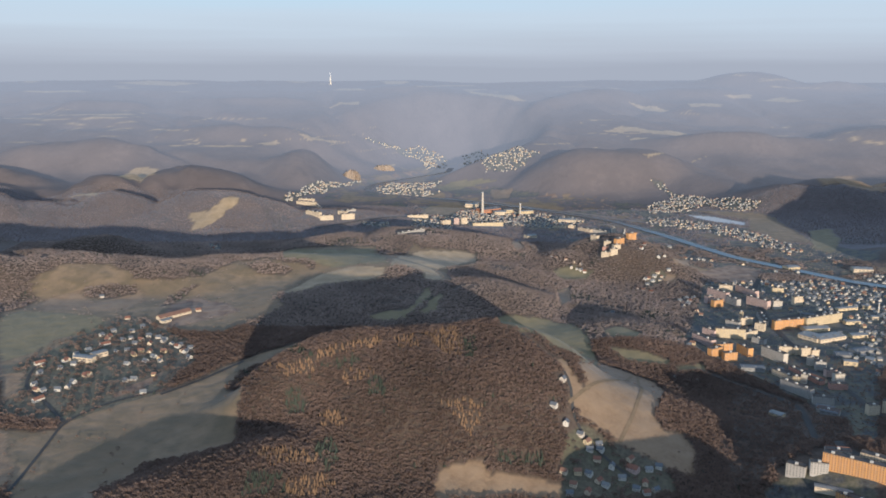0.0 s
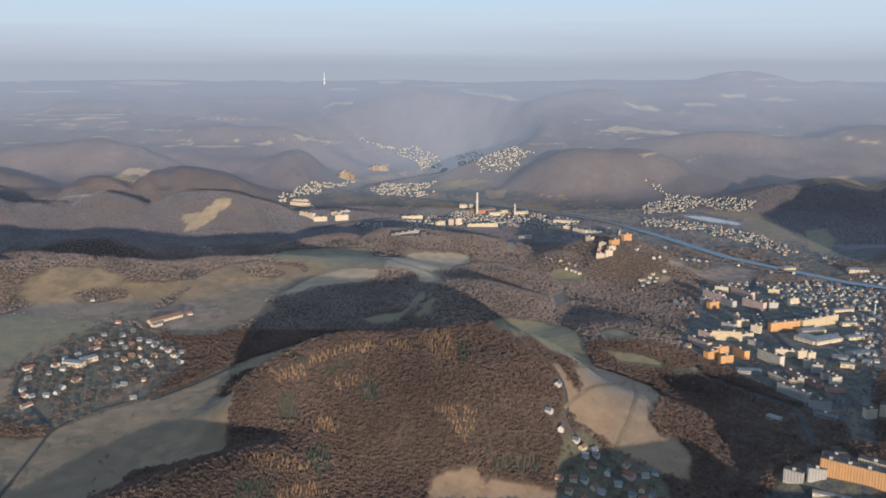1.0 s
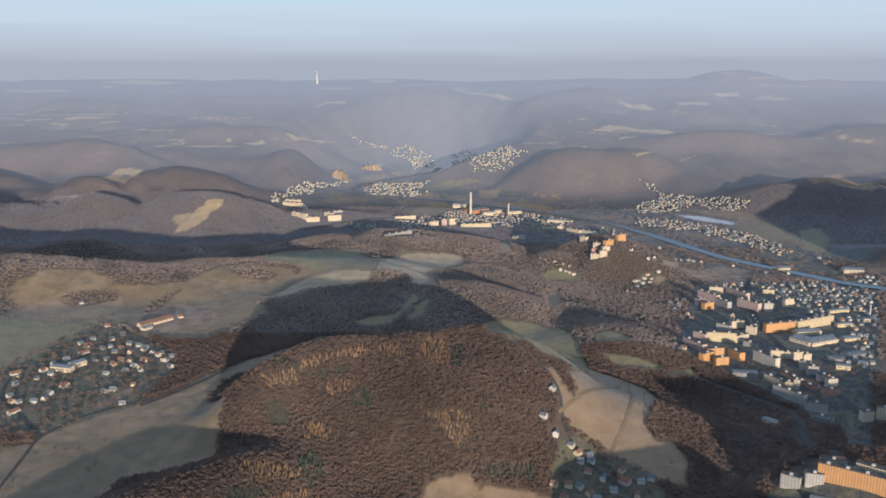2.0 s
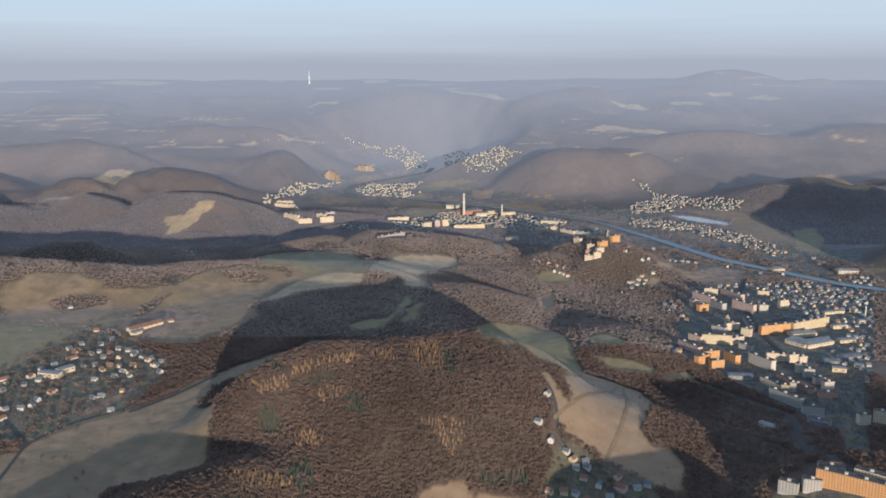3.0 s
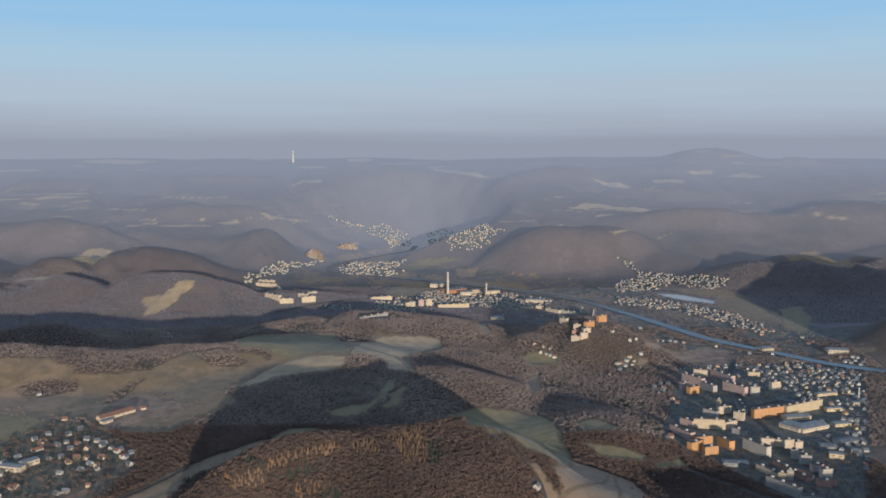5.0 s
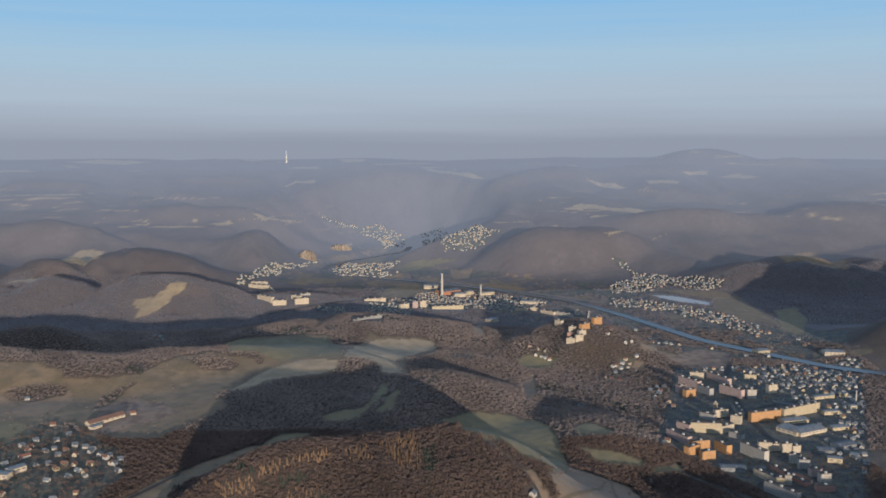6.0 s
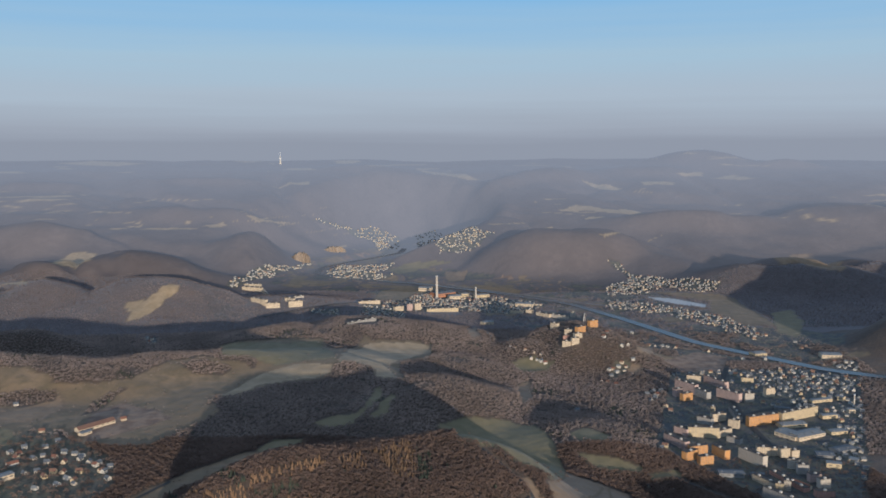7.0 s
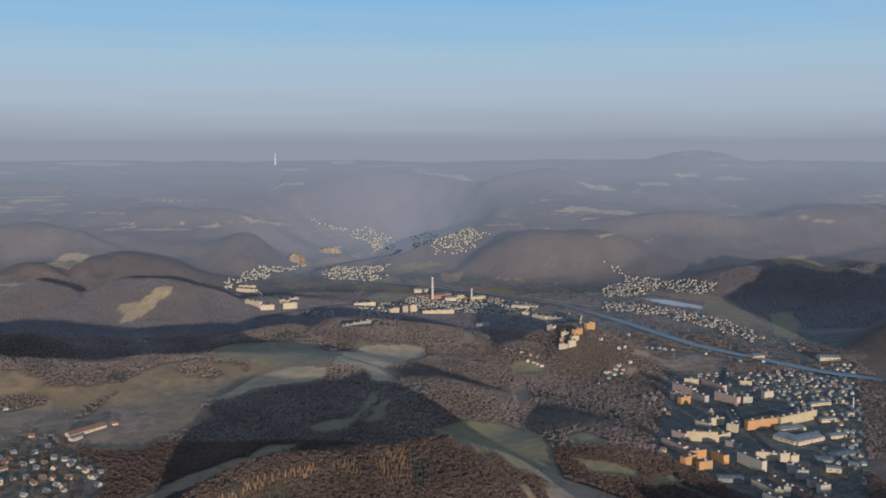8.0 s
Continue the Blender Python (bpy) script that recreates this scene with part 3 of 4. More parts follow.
def ribbon(name, line, width, material, label, category, lift, step=12.0, level=None):
    """A strip of road or water along a broken line, laid on the ground."""
    pts = []
    for (ax, ay), (bx, by) in zip(line, line[1:]):
        n = max(1, int(math.hypot(bx - ax, by - ay) / step))
        pts += [(ax + (bx - ax) * k / n, ay + (by - ay) * k / n) for k in range(n)]
    p = np.array(pts + [line[-1]], float)
    for _ in range(4):
        p[1:-1] = (p[:-2] + 2 * p[1:-1] + p[2:]) / 4
    d = np.gradient(p, axis=0)
    d /= np.hypot(d[:, 0], d[:, 1])[:, None]
    side = np.stack([-d[:, 1], d[:, 0]], -1)
    across = np.linspace(-0.5, 0.5, 3)
    v = np.concatenate([p + side * width * a for a in across])
    z = np.full(len(v), level) if level is not None else height(v[:, 0], v[:, 1]) + lift
    n = len(p)
    faces = [(c * n + i, c * n + i + 1, (c + 1) * n + i + 1, (c + 1) * n + i) for c in range(2) for i in range(n - 1)]
    faces = [f[::-1] for f in faces]
    me = bpy.data.meshes.new(name)
    me.from_pydata([(a, b, c) for (a, b), c in zip(v, z)], [], faces)
    me.materials.append(material)
    return tagged(new(name, me), label, category, kind="structure")


ribbon("water", RIVER, 28, WATER, "calm blue-grey river in the valley floor", "river", 0, 20, 15.0)
for kind, width, line in ROADS:
    surface = {"lane": ASPHALT, "road": ASPHALT, "track": EARTH_TRACK, "railway": BALLAST}[kind]
    ribbon("road" if kind != "track" else "path", line, width, surface, {"lane": "narrow asphalt lane between fields", "road": "grey asphalt town street",
           "track": "trodden earth track over dry grass", "railway": "railway line on pale ballast beside the river"}[kind], kind, 0.7)

# ---- trees ----
def prism(a, b, ra, rb, sides=3):
    """A tapered stick from a to b: points and triangles."""
    a, b = np.array(a, float), np.array(b, float)
    d = (b - a) / np.linalg.norm(b - a)
    u = np.cross(d, (0.3, 0.9, 0.1))
    u /= np.linalg.norm(u)
    w = np.cross(d, u)
    ring = [math.tau * k / sides for k in range(sides)]
    v = [a + ra * (math.cos(t) * u + math.sin(t) * w) for t in ring] + [b + rb * (math.cos(t) * u + math.sin(t) * w) for t in ring]
    f = []
    for k in range(sides):
        j = (k + 1) % sides
        f += [(k, j, sides + j), (k, sides + j, sides + k)]
    return v, f


def gather(pieces):
    v, f = [], []
    for pv, pf in pieces:
        f += [tuple(i + len(v) for i in t) for t in pf]
        v += list(pv)
    return np.array(v, float), np.array(f, int)


def bare_tree(rng, twigs, limbs):
    """A leafless broad tree 1 m tall: trunk with limbs, and a wide round crown of twig sprays."""
    trunk = [prism((0, 0, -0.03), (0, 0, 0.5), 0.02, 0.012)]
    for k in range(limbs):
        t = math.tau * (k + rng.random() * 0.6) / limbs
        z0 = 0.28 + 0.2 * rng.random()
        trunk.append(prism((0, 0, z0), (0.24 * math.cos(t), 0.24 * math.sin(t), z0 + 0.25 + 0.15 * rng.random()), 0.011, 0.004))
    crown = []
    for k in range(twigs):
        t, up = math.tau * (k * 0.618 + 0.2 * rng.random()), (k + rng.random()) / twigs
        flat_, far = math.sqrt(max(0.05, 1 - (1.25 * up - 0.25) ** 2)), 0.7 + 0.35 * rng.random()
        c = np.array([math.cos(t) * 0.40 * far * flat_, math.sin(t) * 0.40 * far * flat_, 0.44 + 0.47 * up * far])
        out = np.array([math.cos(t) * flat_, math.sin(t) * flat_, 0.35 + 0.9 * up])
        out = out / np.linalg.norm(out) + rng.normal(0, 0.3, 3)
        out /= np.linalg.norm(out)
        side = np.cross(out, rng.normal(size=3))
        side /= np.linalg.norm(side)
        s = (0.15 + 0.08 * rng.random()) * (18 / twigs) ** 0.45
        crown.append(([c - out * s * 0.7 - side * s * 0.3, c + out * s * 0.7 + side * s * 0.75, c + out * s * 0.55 - side * s * 0.75], [(0, 1, 2)]))
    return gather(trunk), gather(crown)


def conifer(rng, tiers, sprays, wide):
    """A conifer 1 m tall: trunk and drooping tiers of branches."""
    trunk = [prism((0, 0, -0.03), (0, 0, 0.85), 0.016, 0.004)]
    crown = []
    for k in range(tiers):
        z = 0.2 + 0.74 * k / tiers
        r = wide * (1 - 0.85 * (k / tiers))
        for j in range(sprays):
            t = math.tau * (j + 0.5 * (k % 2) + 0.35 * rng.random()) / sprays
            reach, w = r * (0.75 + 0.4 * rng.random()), math.tau / sprays * 0.62
            drop = 0.06 + 0.05 * rng.random()
            crown.append(([(0, 0, z + 0.16), (reach * math.cos(t - w), reach * math.sin(t - w), z - drop * 0.6), (reach * 1.15 * math.cos(t + w * 0.5), reach * 1.15 * math.sin(t + w * 0.5), z - drop)], [(0, 1, 2)]))
    crown.append(([(0.02, 0, 0.86), (-0.015, 0.02, 0.86), (0, 0, 1.03)], [(0, 1, 2)]))
    return gather(trunk), gather(crown)


def far_tree(shape):
    """The same tree for far slopes, its trunk a single sliver."""
    (tv, tf), crown = shape
    return (tv[[0, 1, 3]], np.array([[0, 1, 2]])), crown


rng = np.random.default_rng(7)
KINDS = {  # material of the crown, usual height, and the shapes: nearest, middle, far
    "bare": (TWIGS, 6.6), "larch": (LARCH, 7.0), "spruce": (SPRUCE, 7.0),
}
SHAPES = {
    "bare": [[bare_tree(rng, n, m) for _ in range(4)] for n, m in ((18, 0), (12, 0), (8, 0))],
    "larch": [[conifer(rng, n, m, 0.22) for _ in range(3)] for n, m in ((5, 5), (4, 4), (3, 4))],
    "spruce": [[conifer(rng, n, m, 0.24) for _ in range(3)] for n, m in ((5, 5), (4, 4), (3, 4))],
}
for kind in SHAPES:
    SHAPES[kind][2] = [far_tree(shape) for shape in SHAPES[kind][2]]


def mass(name, spots, shapes, materials, label):
    """Many trees joined into one mesh: spots are rows of x, y, z, height, turn."""
    if not len(spots):
        return None
    vs, fs, ms, ts, base = [], [], [], [], 0
    for k, shape in enumerate(shapes):
        rows = spots[k::len(shapes)]
        if not len(rows):
            continue
        for slot, (v, f) in enumerate(shape):
            c, s = np.cos(rows[:, 4])[:, None], np.sin(rows[:, 4])[:, None]
            h = rows[:, 3][:, None]
            wide = h * (0.85 + 0.4 * ((rows[:, 4] * 7.3) % 1.0))[:, None]
            x = rows[:, 0][:, None] + wide * (v[:, 0] * c - v[:, 1] * s)
            y = rows[:, 1][:, None] + wide * (v[:, 0] * s + v[:, 1] * c)
            z = rows[:, 2][:, None] + h * v[:, 2]
            vs.append(np.stack([x, y, z], -1).reshape(-1, 3))
            fs.append((f[None] + (base + np.arange(len(rows)) * len(v))[:, None, None]).reshape(-1, 3))
            ms.append(np.full(len(rows) * len(f), slot))
            stand = 1 + 0.3 * fractal(rows[:, 0], rows[:, 1], 75, 81, 3)  # whole stands lighter or darker
            ts.append(np.repeat((0.86 + 0.28 * ((rows[:, 4] * 3.7) % 1.0)) * stand, len(v)))
            base += len(rows) * len(v)
    v, f, m, t = np.concatenate(vs), np.concatenate(fs), np.concatenate(ms), np.concatenate(ts)
    me = bpy.data.meshes.new(name)
    me.vertices.add(len(v))
    me.vertices.foreach_set("co", v.astype(np.float32).ravel())
    me.loops.add(f.size)
    me.loops.foreach_set("vertex_index", f.astype(np.int32).ravel())
    me.polygons.add(len(f))
    me.polygons.foreach_set("loop_start", np.arange(0, f.size, 3, dtype=np.int32))
    me.polygons.foreach_set("material_index", m.astype(np.int32))
    me.update()
    at = me.attributes.new("tone", "FLOAT_COLOR", "POINT")
    at.data.foreach_set("color", np.stack([t, t, t, np.ones_like(t)], -1).astype(np.float32).ravel())
    for ma in materials:
        me.materials.append(ma)
    return tagged(new(name, me), label, "woodland", kind="stuff")


def jittered(x0, x1, y0, y1, step):
    gx, gy = np.meshgrid(np.arange(x0, x1, step), np.arange(y0, y1, step))
    return (gx + rng.uniform(-0.45, 0.45, gx.shape) * step).ravel(), (gy + rng.uniform(-0.45, 0.45, gy.shape) * step).ravel()


TAKEN = []  # round spots kept free of trees: x, y, radius


def clear_of(px, py, lines=True):
    ok = off_line(px, py, RIVER) > 26
    if lines:
        for _, width, line in ROADS:
            ok &= off_line(px, py, line) > width * 0.5 + 2.5
    for x, y, r in TAKEN:
        near = (np.abs(px - x) < r) & (np.abs(py - y) < r)
        ok &= ~near
    return ok


def stand_kind(px, py):
    """The kind of tree at each spot: 0 bare, 1 larch, 2 spruce."""
    kind = np.zeros(len(px), int)
    qx, qy = shaken(px, py, 8.0)
    for name, outline in FIELDS:
        if name in ("larch", "spruce"):
            kind[inside(qx, qy, outline) & (rng.random(len(px)) < 0.85)] = 1 if name == "larch" else 2
    lone = rng.random(len(px))
    patch = fractal(px, py, 110, 61, 3)
    kind[(kind == 0) & (lone < np.where(py < 1400, 0.006, np.where(py < 2300, 0.02, 0.003)))] = 2
    kind[(kind == 0) & (patch < -0.50) & (lone > 0.45) & (py > 1400)] = 2
    return kind


def plant(x0, x1, y0, y1, step, detail, fringe=0.0):
    """Trees over a stretch of the plan, by its cover."""
    px, py = jittered(x0, x1, y0, y1, step)
    cover = cover_at(px, py)
    luck = rng.random(len(px))
    share = np.where((cover == 0) | (cover == 7), 0.94, np.where(cover == 8, 0.13, np.where(cover == 4, 0.2, np.where(cover <= 3, 0.004, 0.0))))
    glade = fractal(px, py, 70, 71, 3)
    share = np.where((cover == 0) & (glade > 0.52) & (py > 1400), 0.3, share)
    keep = (luck < share) & clear_of(px, py)
    for name, outline in FIELDS:
        if name == "fell":
            keep &= ~inside(px, py, outline, 12.0) | (luck < 0.4)
    px, py = px[keep], py[keep]
    if fringe:  # hedges and lines of trees along the borders of fields
        hx, hy = [], []
        for name, outline in FIELDS:
            for (ax, ay), (bx, by) in zip(outline, np.roll(outline, -1, 0)):
                n = int(math.hypot(bx - ax, by - ay) / 7)
                if name in COVERS and n:
                    u = rng.random(n)
                    go = rng.random(n) < fringe
                    hx += list((ax + (bx - ax) * u + rng.normal(0, 3, n))[go])
                    hy += list((ay + (by - ay) * u + rng.normal(0, 3, n))[go])
        hx, hy = np.array(hx), np.array(hy)
        go = (hx > x0) & (hx < x1) & (hy > y0) & (hy < y1) & clear_of(hx, hy)
        px, py = np.concatenate([px, hx[go]]), np.concatenate([py, hy[go]])
    kind = stand_kind(px, py)
    usual = np.array([KINDS[k][1] for k in ("bare", "larch", "spruce")])[kind]
    small = np.where(np.isin(cover_at(px, py), (0, 7, 8)), 1.0, 0.62)
    rows = np.stack([px, py, height(px, py) - 0.2, usual * small * rng.uniform(0.7, 1.2, len(px)), rng.random(len(px)) * math.tau], -1)
    return rows, kind

# ---- helpers for things with parts ----
def part(name, bm, material, parent, label=""):
    """Links a bmesh as one mesh under a thing or a part."""
    me = bpy.data.meshes.new(name)
    bm.to_mesh(me)
    bm.free()
    me.materials.append(material)
    ob = new(name, me)
    ob.parent = parent
    return tagged(ob, label) if label else ob


def boxes(*rows):
    """A bmesh of boxes, each from corner x0 y0 z0 to corner x1 y1 z1."""
    bm = bmesh.new()
    for x0, y0, z0, x1, y1, z1 in rows:
        v = [bm.verts.new((x, y, z)) for z in (z0, z1) for x, y in ((x0, y0), (x1, y0), (x1, y1), (x0, y1))]
        for f in ((3, 2, 1, 0), (4, 5, 6, 7), (0, 1, 5, 4), (1, 2, 6, 5), (2, 3, 7, 6), (3, 0, 4, 7)):
            bm.faces.new([v[i] for i in f])
    return bm


def prism_roof(x0, x1, y0, y1, z, rise, over=0.5, thick=0.3):
    """Two sloping slabs that meet at a ridge along x."""
    bm = bmesh.new()
    ym = (y0 + y1) / 2
    drop = rise * over / ((y1 - y0) / 2)
    for ye in (y0 - over, y1 + over):
        low, top = z - drop, z + rise
        v = [bm.verts.new(p) for p in ((x0 - over, ye, low), (x1 + over, ye, low), (x1 + over, ym, top), (x0 - over, ym, top),
                                       (x0 - over, ye, low + thick), (x1 + over, ye, low + thick), (x1 + over, ym, top + thick), (x0 - over, ym, top + thick))]
        for f in ((0, 1, 2, 3), (7, 6, 5, 4), (0, 4, 5, 1), (3, 2, 6, 7), (0, 3, 7, 4), (1, 5, 6, 2)):
            bm.faces.new([v[i] for i in f])
    bmesh.ops.recalc_face_normals(bm, faces=bm.faces)
    return bm


def gabled(x0, x1, y0, y1, z0, z1, rise):
    """A house body whose ends rise to a point under the ridge."""
    bm = bmesh.new()
    ym = (y0 + y1) / 2
    a = [bm.verts.new(p) for p in ((x0, y0, z0), (x0, y1, z0), (x0, y1, z1), (x0, ym, z1 + rise), (x0, y0, z1))]
    b = [bm.verts.new(p) for p in ((x1, y0, z0), (x1, y1, z0), (x1, y1, z1), (x1, ym, z1 + rise), (x1, y0, z1))]
    bm.faces.new(a)
    bm.faces.new(b[::-1])
    for i in range(5):
        j = (i + 1) % 5
        bm.faces.new((a[i], b[i], b[j], a[j]))
    bmesh.ops.recalc_face_normals(bm, faces=bm.faces)
    return bm


BLOCK_WORDS = {
    "cream": "cream concrete panel apartment block with flat roof", "orange": "orange-painted panel apartment block with flat dark roof",
    "pink": "pinkish panel apartment block with flat roof", "pale": "pale grey panel apartment block with flat roof",
    "grey": "unpainted grey concrete panel apartment block", "yellow": "yellow-painted panel apartment block with flat roof",
    "red": "brick-red panel apartment block with flat roof", "redroof": "grey panel apartment block with red-edged roof",
}


def panel_block(x, y, length, turn, storeys, colour):
    """An apartment block of concrete panels; x, y is the foot of the middle of its front."""
    deep, rise = 10.0, 2.75
    top = 1.0 + storeys * rise
    turn = (turn + 90) % 180 - 90
    t = radians(turn)
    cx, cy = x - math.sin(t) * deep / 2, y + math.cos(t) * deep / 2
    block = new("apartment_block")
    foot = float(np.min(height(np.array([x, cx, cx - length / 2 * math.cos(t), cx + length / 2 * math.cos(t)]), np.array([y, cy, cy - length / 2 * math.sin(t), cy + length / 2 * math.sin(t)]))))
    block.matrix_world = pose(cx, cy, foot, 0, 0, turn)
    tagged(block, BLOCK_WORDS[colour], "apartment block", "apartment blocks of the housing estates")
    wall = PLASTER["grey" if colour == "redroof" else colour]
    h, d = length / 2, deep / 2
    part("wall", boxes((-h, -d, -2.0, h, d, top)), CONCRETE if colour in ("orange", "yellow") else wall, block)
    bays = max(2, round(length / 6.2))
    wide = length / bays
    for k in range(bays):  # each stack of panels is split from the next by an open joint
        a, b = -h + wide * k + 0.22, -h + wide * (k + 1) - 0.22
        for y0, y1 in ((-d - 0.3, -d - 0.003), (d + 0.003, d + 0.3)):
            part("facade_panel", boxes((a, y0, -2.0, b, y1, top - 0.1)), wall, block)
    for x0, x1 in ((-h - 0.2, -h - 0.003), (h + 0.003, h + 0.2)):
        part("gable_panel", boxes((x0, -d + 0.3, -2.0, x1, d - 0.3, top - 0.1)), wall, block)
    edge = TILES["red"] if colour == "redroof" else ROOFING
    roof = part("roof", boxes((-h + 0.3, -d + 0.3, top, h - 0.3, d - 0.3, top + 0.15)), ROOFING, block, "flat dark bitumen roof")
    part("parapet", boxes((-h - 0.15, -d - 0.15, top, h + 0.15, -d + 0.3, top + 0.7), (-h - 0.15, d - 0.3, top, h + 0.15, d + 0.15, top + 0.7),
                          (-h - 0.15, -d + 0.3, top, -h + 0.3, d - 0.3, top + 0.7), (h - 0.3, -d + 0.3, top, h + 0.15, d - 0.3, top + 0.7)), edge, roof)
    for k in range(max(1, bays // 3)):
        c = -h + length * (k + 0.5) / max(1, bays // 3)
        part("lift_house", boxes((c - 1.6, -d + 1.2, top + 0.15, c + 1.6, -d + 4.4, top + 2.3)), PLASTER["white"], block, "small white lift housing")
    panes = []
    for s in range(storeys):
        z = 1.9 + s * rise
        for front in (-1, 1):
            for k in range(bays):
                c = -h + wide * (k + 0.5)
                for e in (-wide * 0.24, wide * 0.24):
                    panes.append((c + e - 0.65, front * (d + 0.3) - 0.05, z, c + e + 0.65, front * (d + 0.3) + 0.05, z + 1.2))
    tagged(part("glazing", boxes(*panes), BLOCK_PANE, block), kind="stuff")
    TAKEN.append((cx, cy, h * max(abs(math.cos(t)), 0.4) + 10))
    return block


HALL_WORDS = {
    "white": "long low hall with cream walls and grey sheet roof", "pale": "pale low industrial building with flat gabled roof", "dark": "dark low workshop building with dark roof",
    "barn": "long farm barn with cream wall and brown roof", "red": "low building with red tiled roof", "brick": "brick-red factory hall beside the tall chimney",
}


def hall(x, y, length, deep, turn, tall, colour):
    """A low hall with a shallow gabled roof; x, y is the foot of the middle of its front."""
    turn = (turn + 90) % 180 - 90
    t = radians(turn)
    cx, cy = x - math.sin(t) * deep / 2, y + math.cos(t) * deep / 2
    thing = new("hall")
    thing.matrix_world = pose(cx, cy, float(height(cx, cy)), 0, 0, turn)
    tagged(thing, HALL_WORDS[colour], "hall", "halls and workshops of the valley")
    wall = PLASTER.get("cream" if colour in ("barn", "white", "red") else "yellow" if colour == "pale" else colour)
    cap = {"white": TILES["sheet"], "pale": TILES["sheet"], "dark": TILES["slate"], "barn": TILES["brown"], "red": TILES["red"], "brick": TILES["slate"]}[colour]
    h, d, rise = length / 2, deep / 2, deep * (0.3 if colour in ("barn", "red") else 0.09)
    part("wall", gabled(-h, h, -d, d, -3, tall, rise), wall, thing)
    part("roof", prism_roof(-h, h, -d, d, tall, rise, 0.6, 0.35), cap, thing)
    n = max(2, round(length / 9))
    for k in range(n):
        c = -h + length * (k + 0.5) / n
        part("window", boxes((c - 2.6, -d - 0.08, tall * 0.5, c + 2.6, -d + 0.05, tall * 0.72)), BLOCK_PANE, thing)
        if k % 2 == 0 and colour not in ("barn", "red"):
            part("skylight", boxes((c - 1.2, -d * 0.62, tall + rise * 0.2, c + 1.2, -d * 0.18, tall + rise * 0.95 + 0.4)), TILES["sheet"], thing)
    TAKEN.append((cx, cy, max(h, d) * 0.9 + 4))
    return thing


HOUSE_WORDS = {
    ("white", "red"): "white village house with red tiled gable roof", ("white", "slate"): "white house with dark slate gable roof", ("cream", "red"): "cream house with red tiled gable roof",
    ("cream", "brown"): "cream house with brown tiled gable roof", ("yellow", "brown"): "yellow house with brown tiled gable roof", ("pale", "slate"): "pale grey house with slate gable roof",
    ("white", "sheet"): "white house with pale sheet-metal roof", ("pink", "red"): "pinkish house with red tiled gable roof",
}
MODELS = {}


def house_model(wall, roof, long, wide, tall):
    key = (wall, roof, long)
    if key in MODELS:
        return MODELS[key], False
    house = new("house")
    tagged(house, HOUSE_WORDS[(wall, roof)], "house", "houses of the villages and town")
    h, d, rise = long / 2, wide / 2, wide * 0.42
    part("wall", gabled(-h, h, -d, d, -2.5, tall, rise), PLASTER[wall], house)
    top = part("roof", prism_roof(-h, h, -d, d, tall, rise, 0.55, 0.22), TILES[roof], house)
    part("chimney", boxes((h * 0.3, -0.35 + 0.9, tall + rise * 0.4, h * 0.3 + 0.7, 0.35 + 0.9, tall + rise + 1.1)), TILES["brown"], top)
    for s in range(2 if tall > 4.5 else 1):
        z = 1.1 + 2.7 * s
        for c in (-h * 0.55, 0.0, h * 0.55):
            for f in (-1, 1):
                part("window", boxes((c - 0.55, f * d - 0.05, z, c + 0.55, f * d + 0.05, z + 1.35)), PANE, house)
        for f in (-1, 1):
            part("window", boxes((f * h - 0.05, -0.6, z + 0.1, f * h + 0.05, 0.6, z + 1.4)), PANE, house)
    MODELS[key] = house
    return house, True


def house_at(x, y, look_="", turn=None, size=0.72):
    """A house, its kind given by a word or left to chance."""
    wall, roof, long, wide, tall = {
        "white": ("white", "slate", 11, 9, 5.2), "red": ("cream", "red", 12, 9, 4.2), "yellow": ("yellow", "brown", 12, 9, 5.6), "grey": ("pale", "slate", 11, 9, 4.2),
        "long": ("white", "red", 22, 9, 4.6), "redbig": ("pink", "red", 19, 12, 6.0), "sheet": ("white", "sheet", 12, 9, 4.0),
        "": random.choice([("white", "red", 11, 9, 5.0), ("cream", "brown", 11, 9, 4.4), ("white", "slate", 11, 9, 5.2), ("cream", "red", 12, 9, 4.2), ("pale", "slate", 11, 9, 4.2), ("white", "sheet", 12, 9, 4.0)]),
    }[look_]
    m = pose(x, y, float(height(x, y)), 0, 0, random.choice((-35, -20, 5, 25, 55, 80)) + random.uniform(-12, 12) if turn is None else turn)
    house, fresh = house_model(wall, roof, long, wide, tall)
    m = m @ Matrix.Scale(size, 4)
    if fresh:
        house.matrix_world = m
    else:
        house = copy_thing(house, m.normalized())
        house.scale = (size, size, size)
    TAKEN.append((x, y, 8))
    return house

# ---- the built places, one by one ----
panel_block(575, 1770, 53, -62, 7, 'pink')
panel_block(593, 1729, 36, -71, 5, 'grey')
panel_block(616, 1836, 28, -19, 5, 'cream')
panel_block(650, 1812, 64, -70, 5, 'pink')
panel_block(639, 1711, 53, -60, 6, 'pink')
panel_block(555, 1741, 18, 26, 5, 'pink')
panel_block(562, 1711, 24, 25, 5, 'orange')
panel_block(578, 1622, 7, -18, 5, 'yellow')
panel_block(543, 1571, 27, -47, 4, 'grey')
panel_block(575, 1582, 25, 9, 5, 'cream')
panel_block(586, 1546, 18, -34, 5, 'cream')
panel_block(620, 1609, 64, -99, 3, 'grey')
panel_block(449, 1446, 51, -67, 5, 'pink')
panel_block(482, 1515, 27, -56, 4, 'pink')
panel_block(518, 1502, 51, -10, 6, 'yellow')
panel_block(557, 1506, 33, 29, 4, 'cream')
panel_block(480, 1415, 30, 12, 5, 'orange')
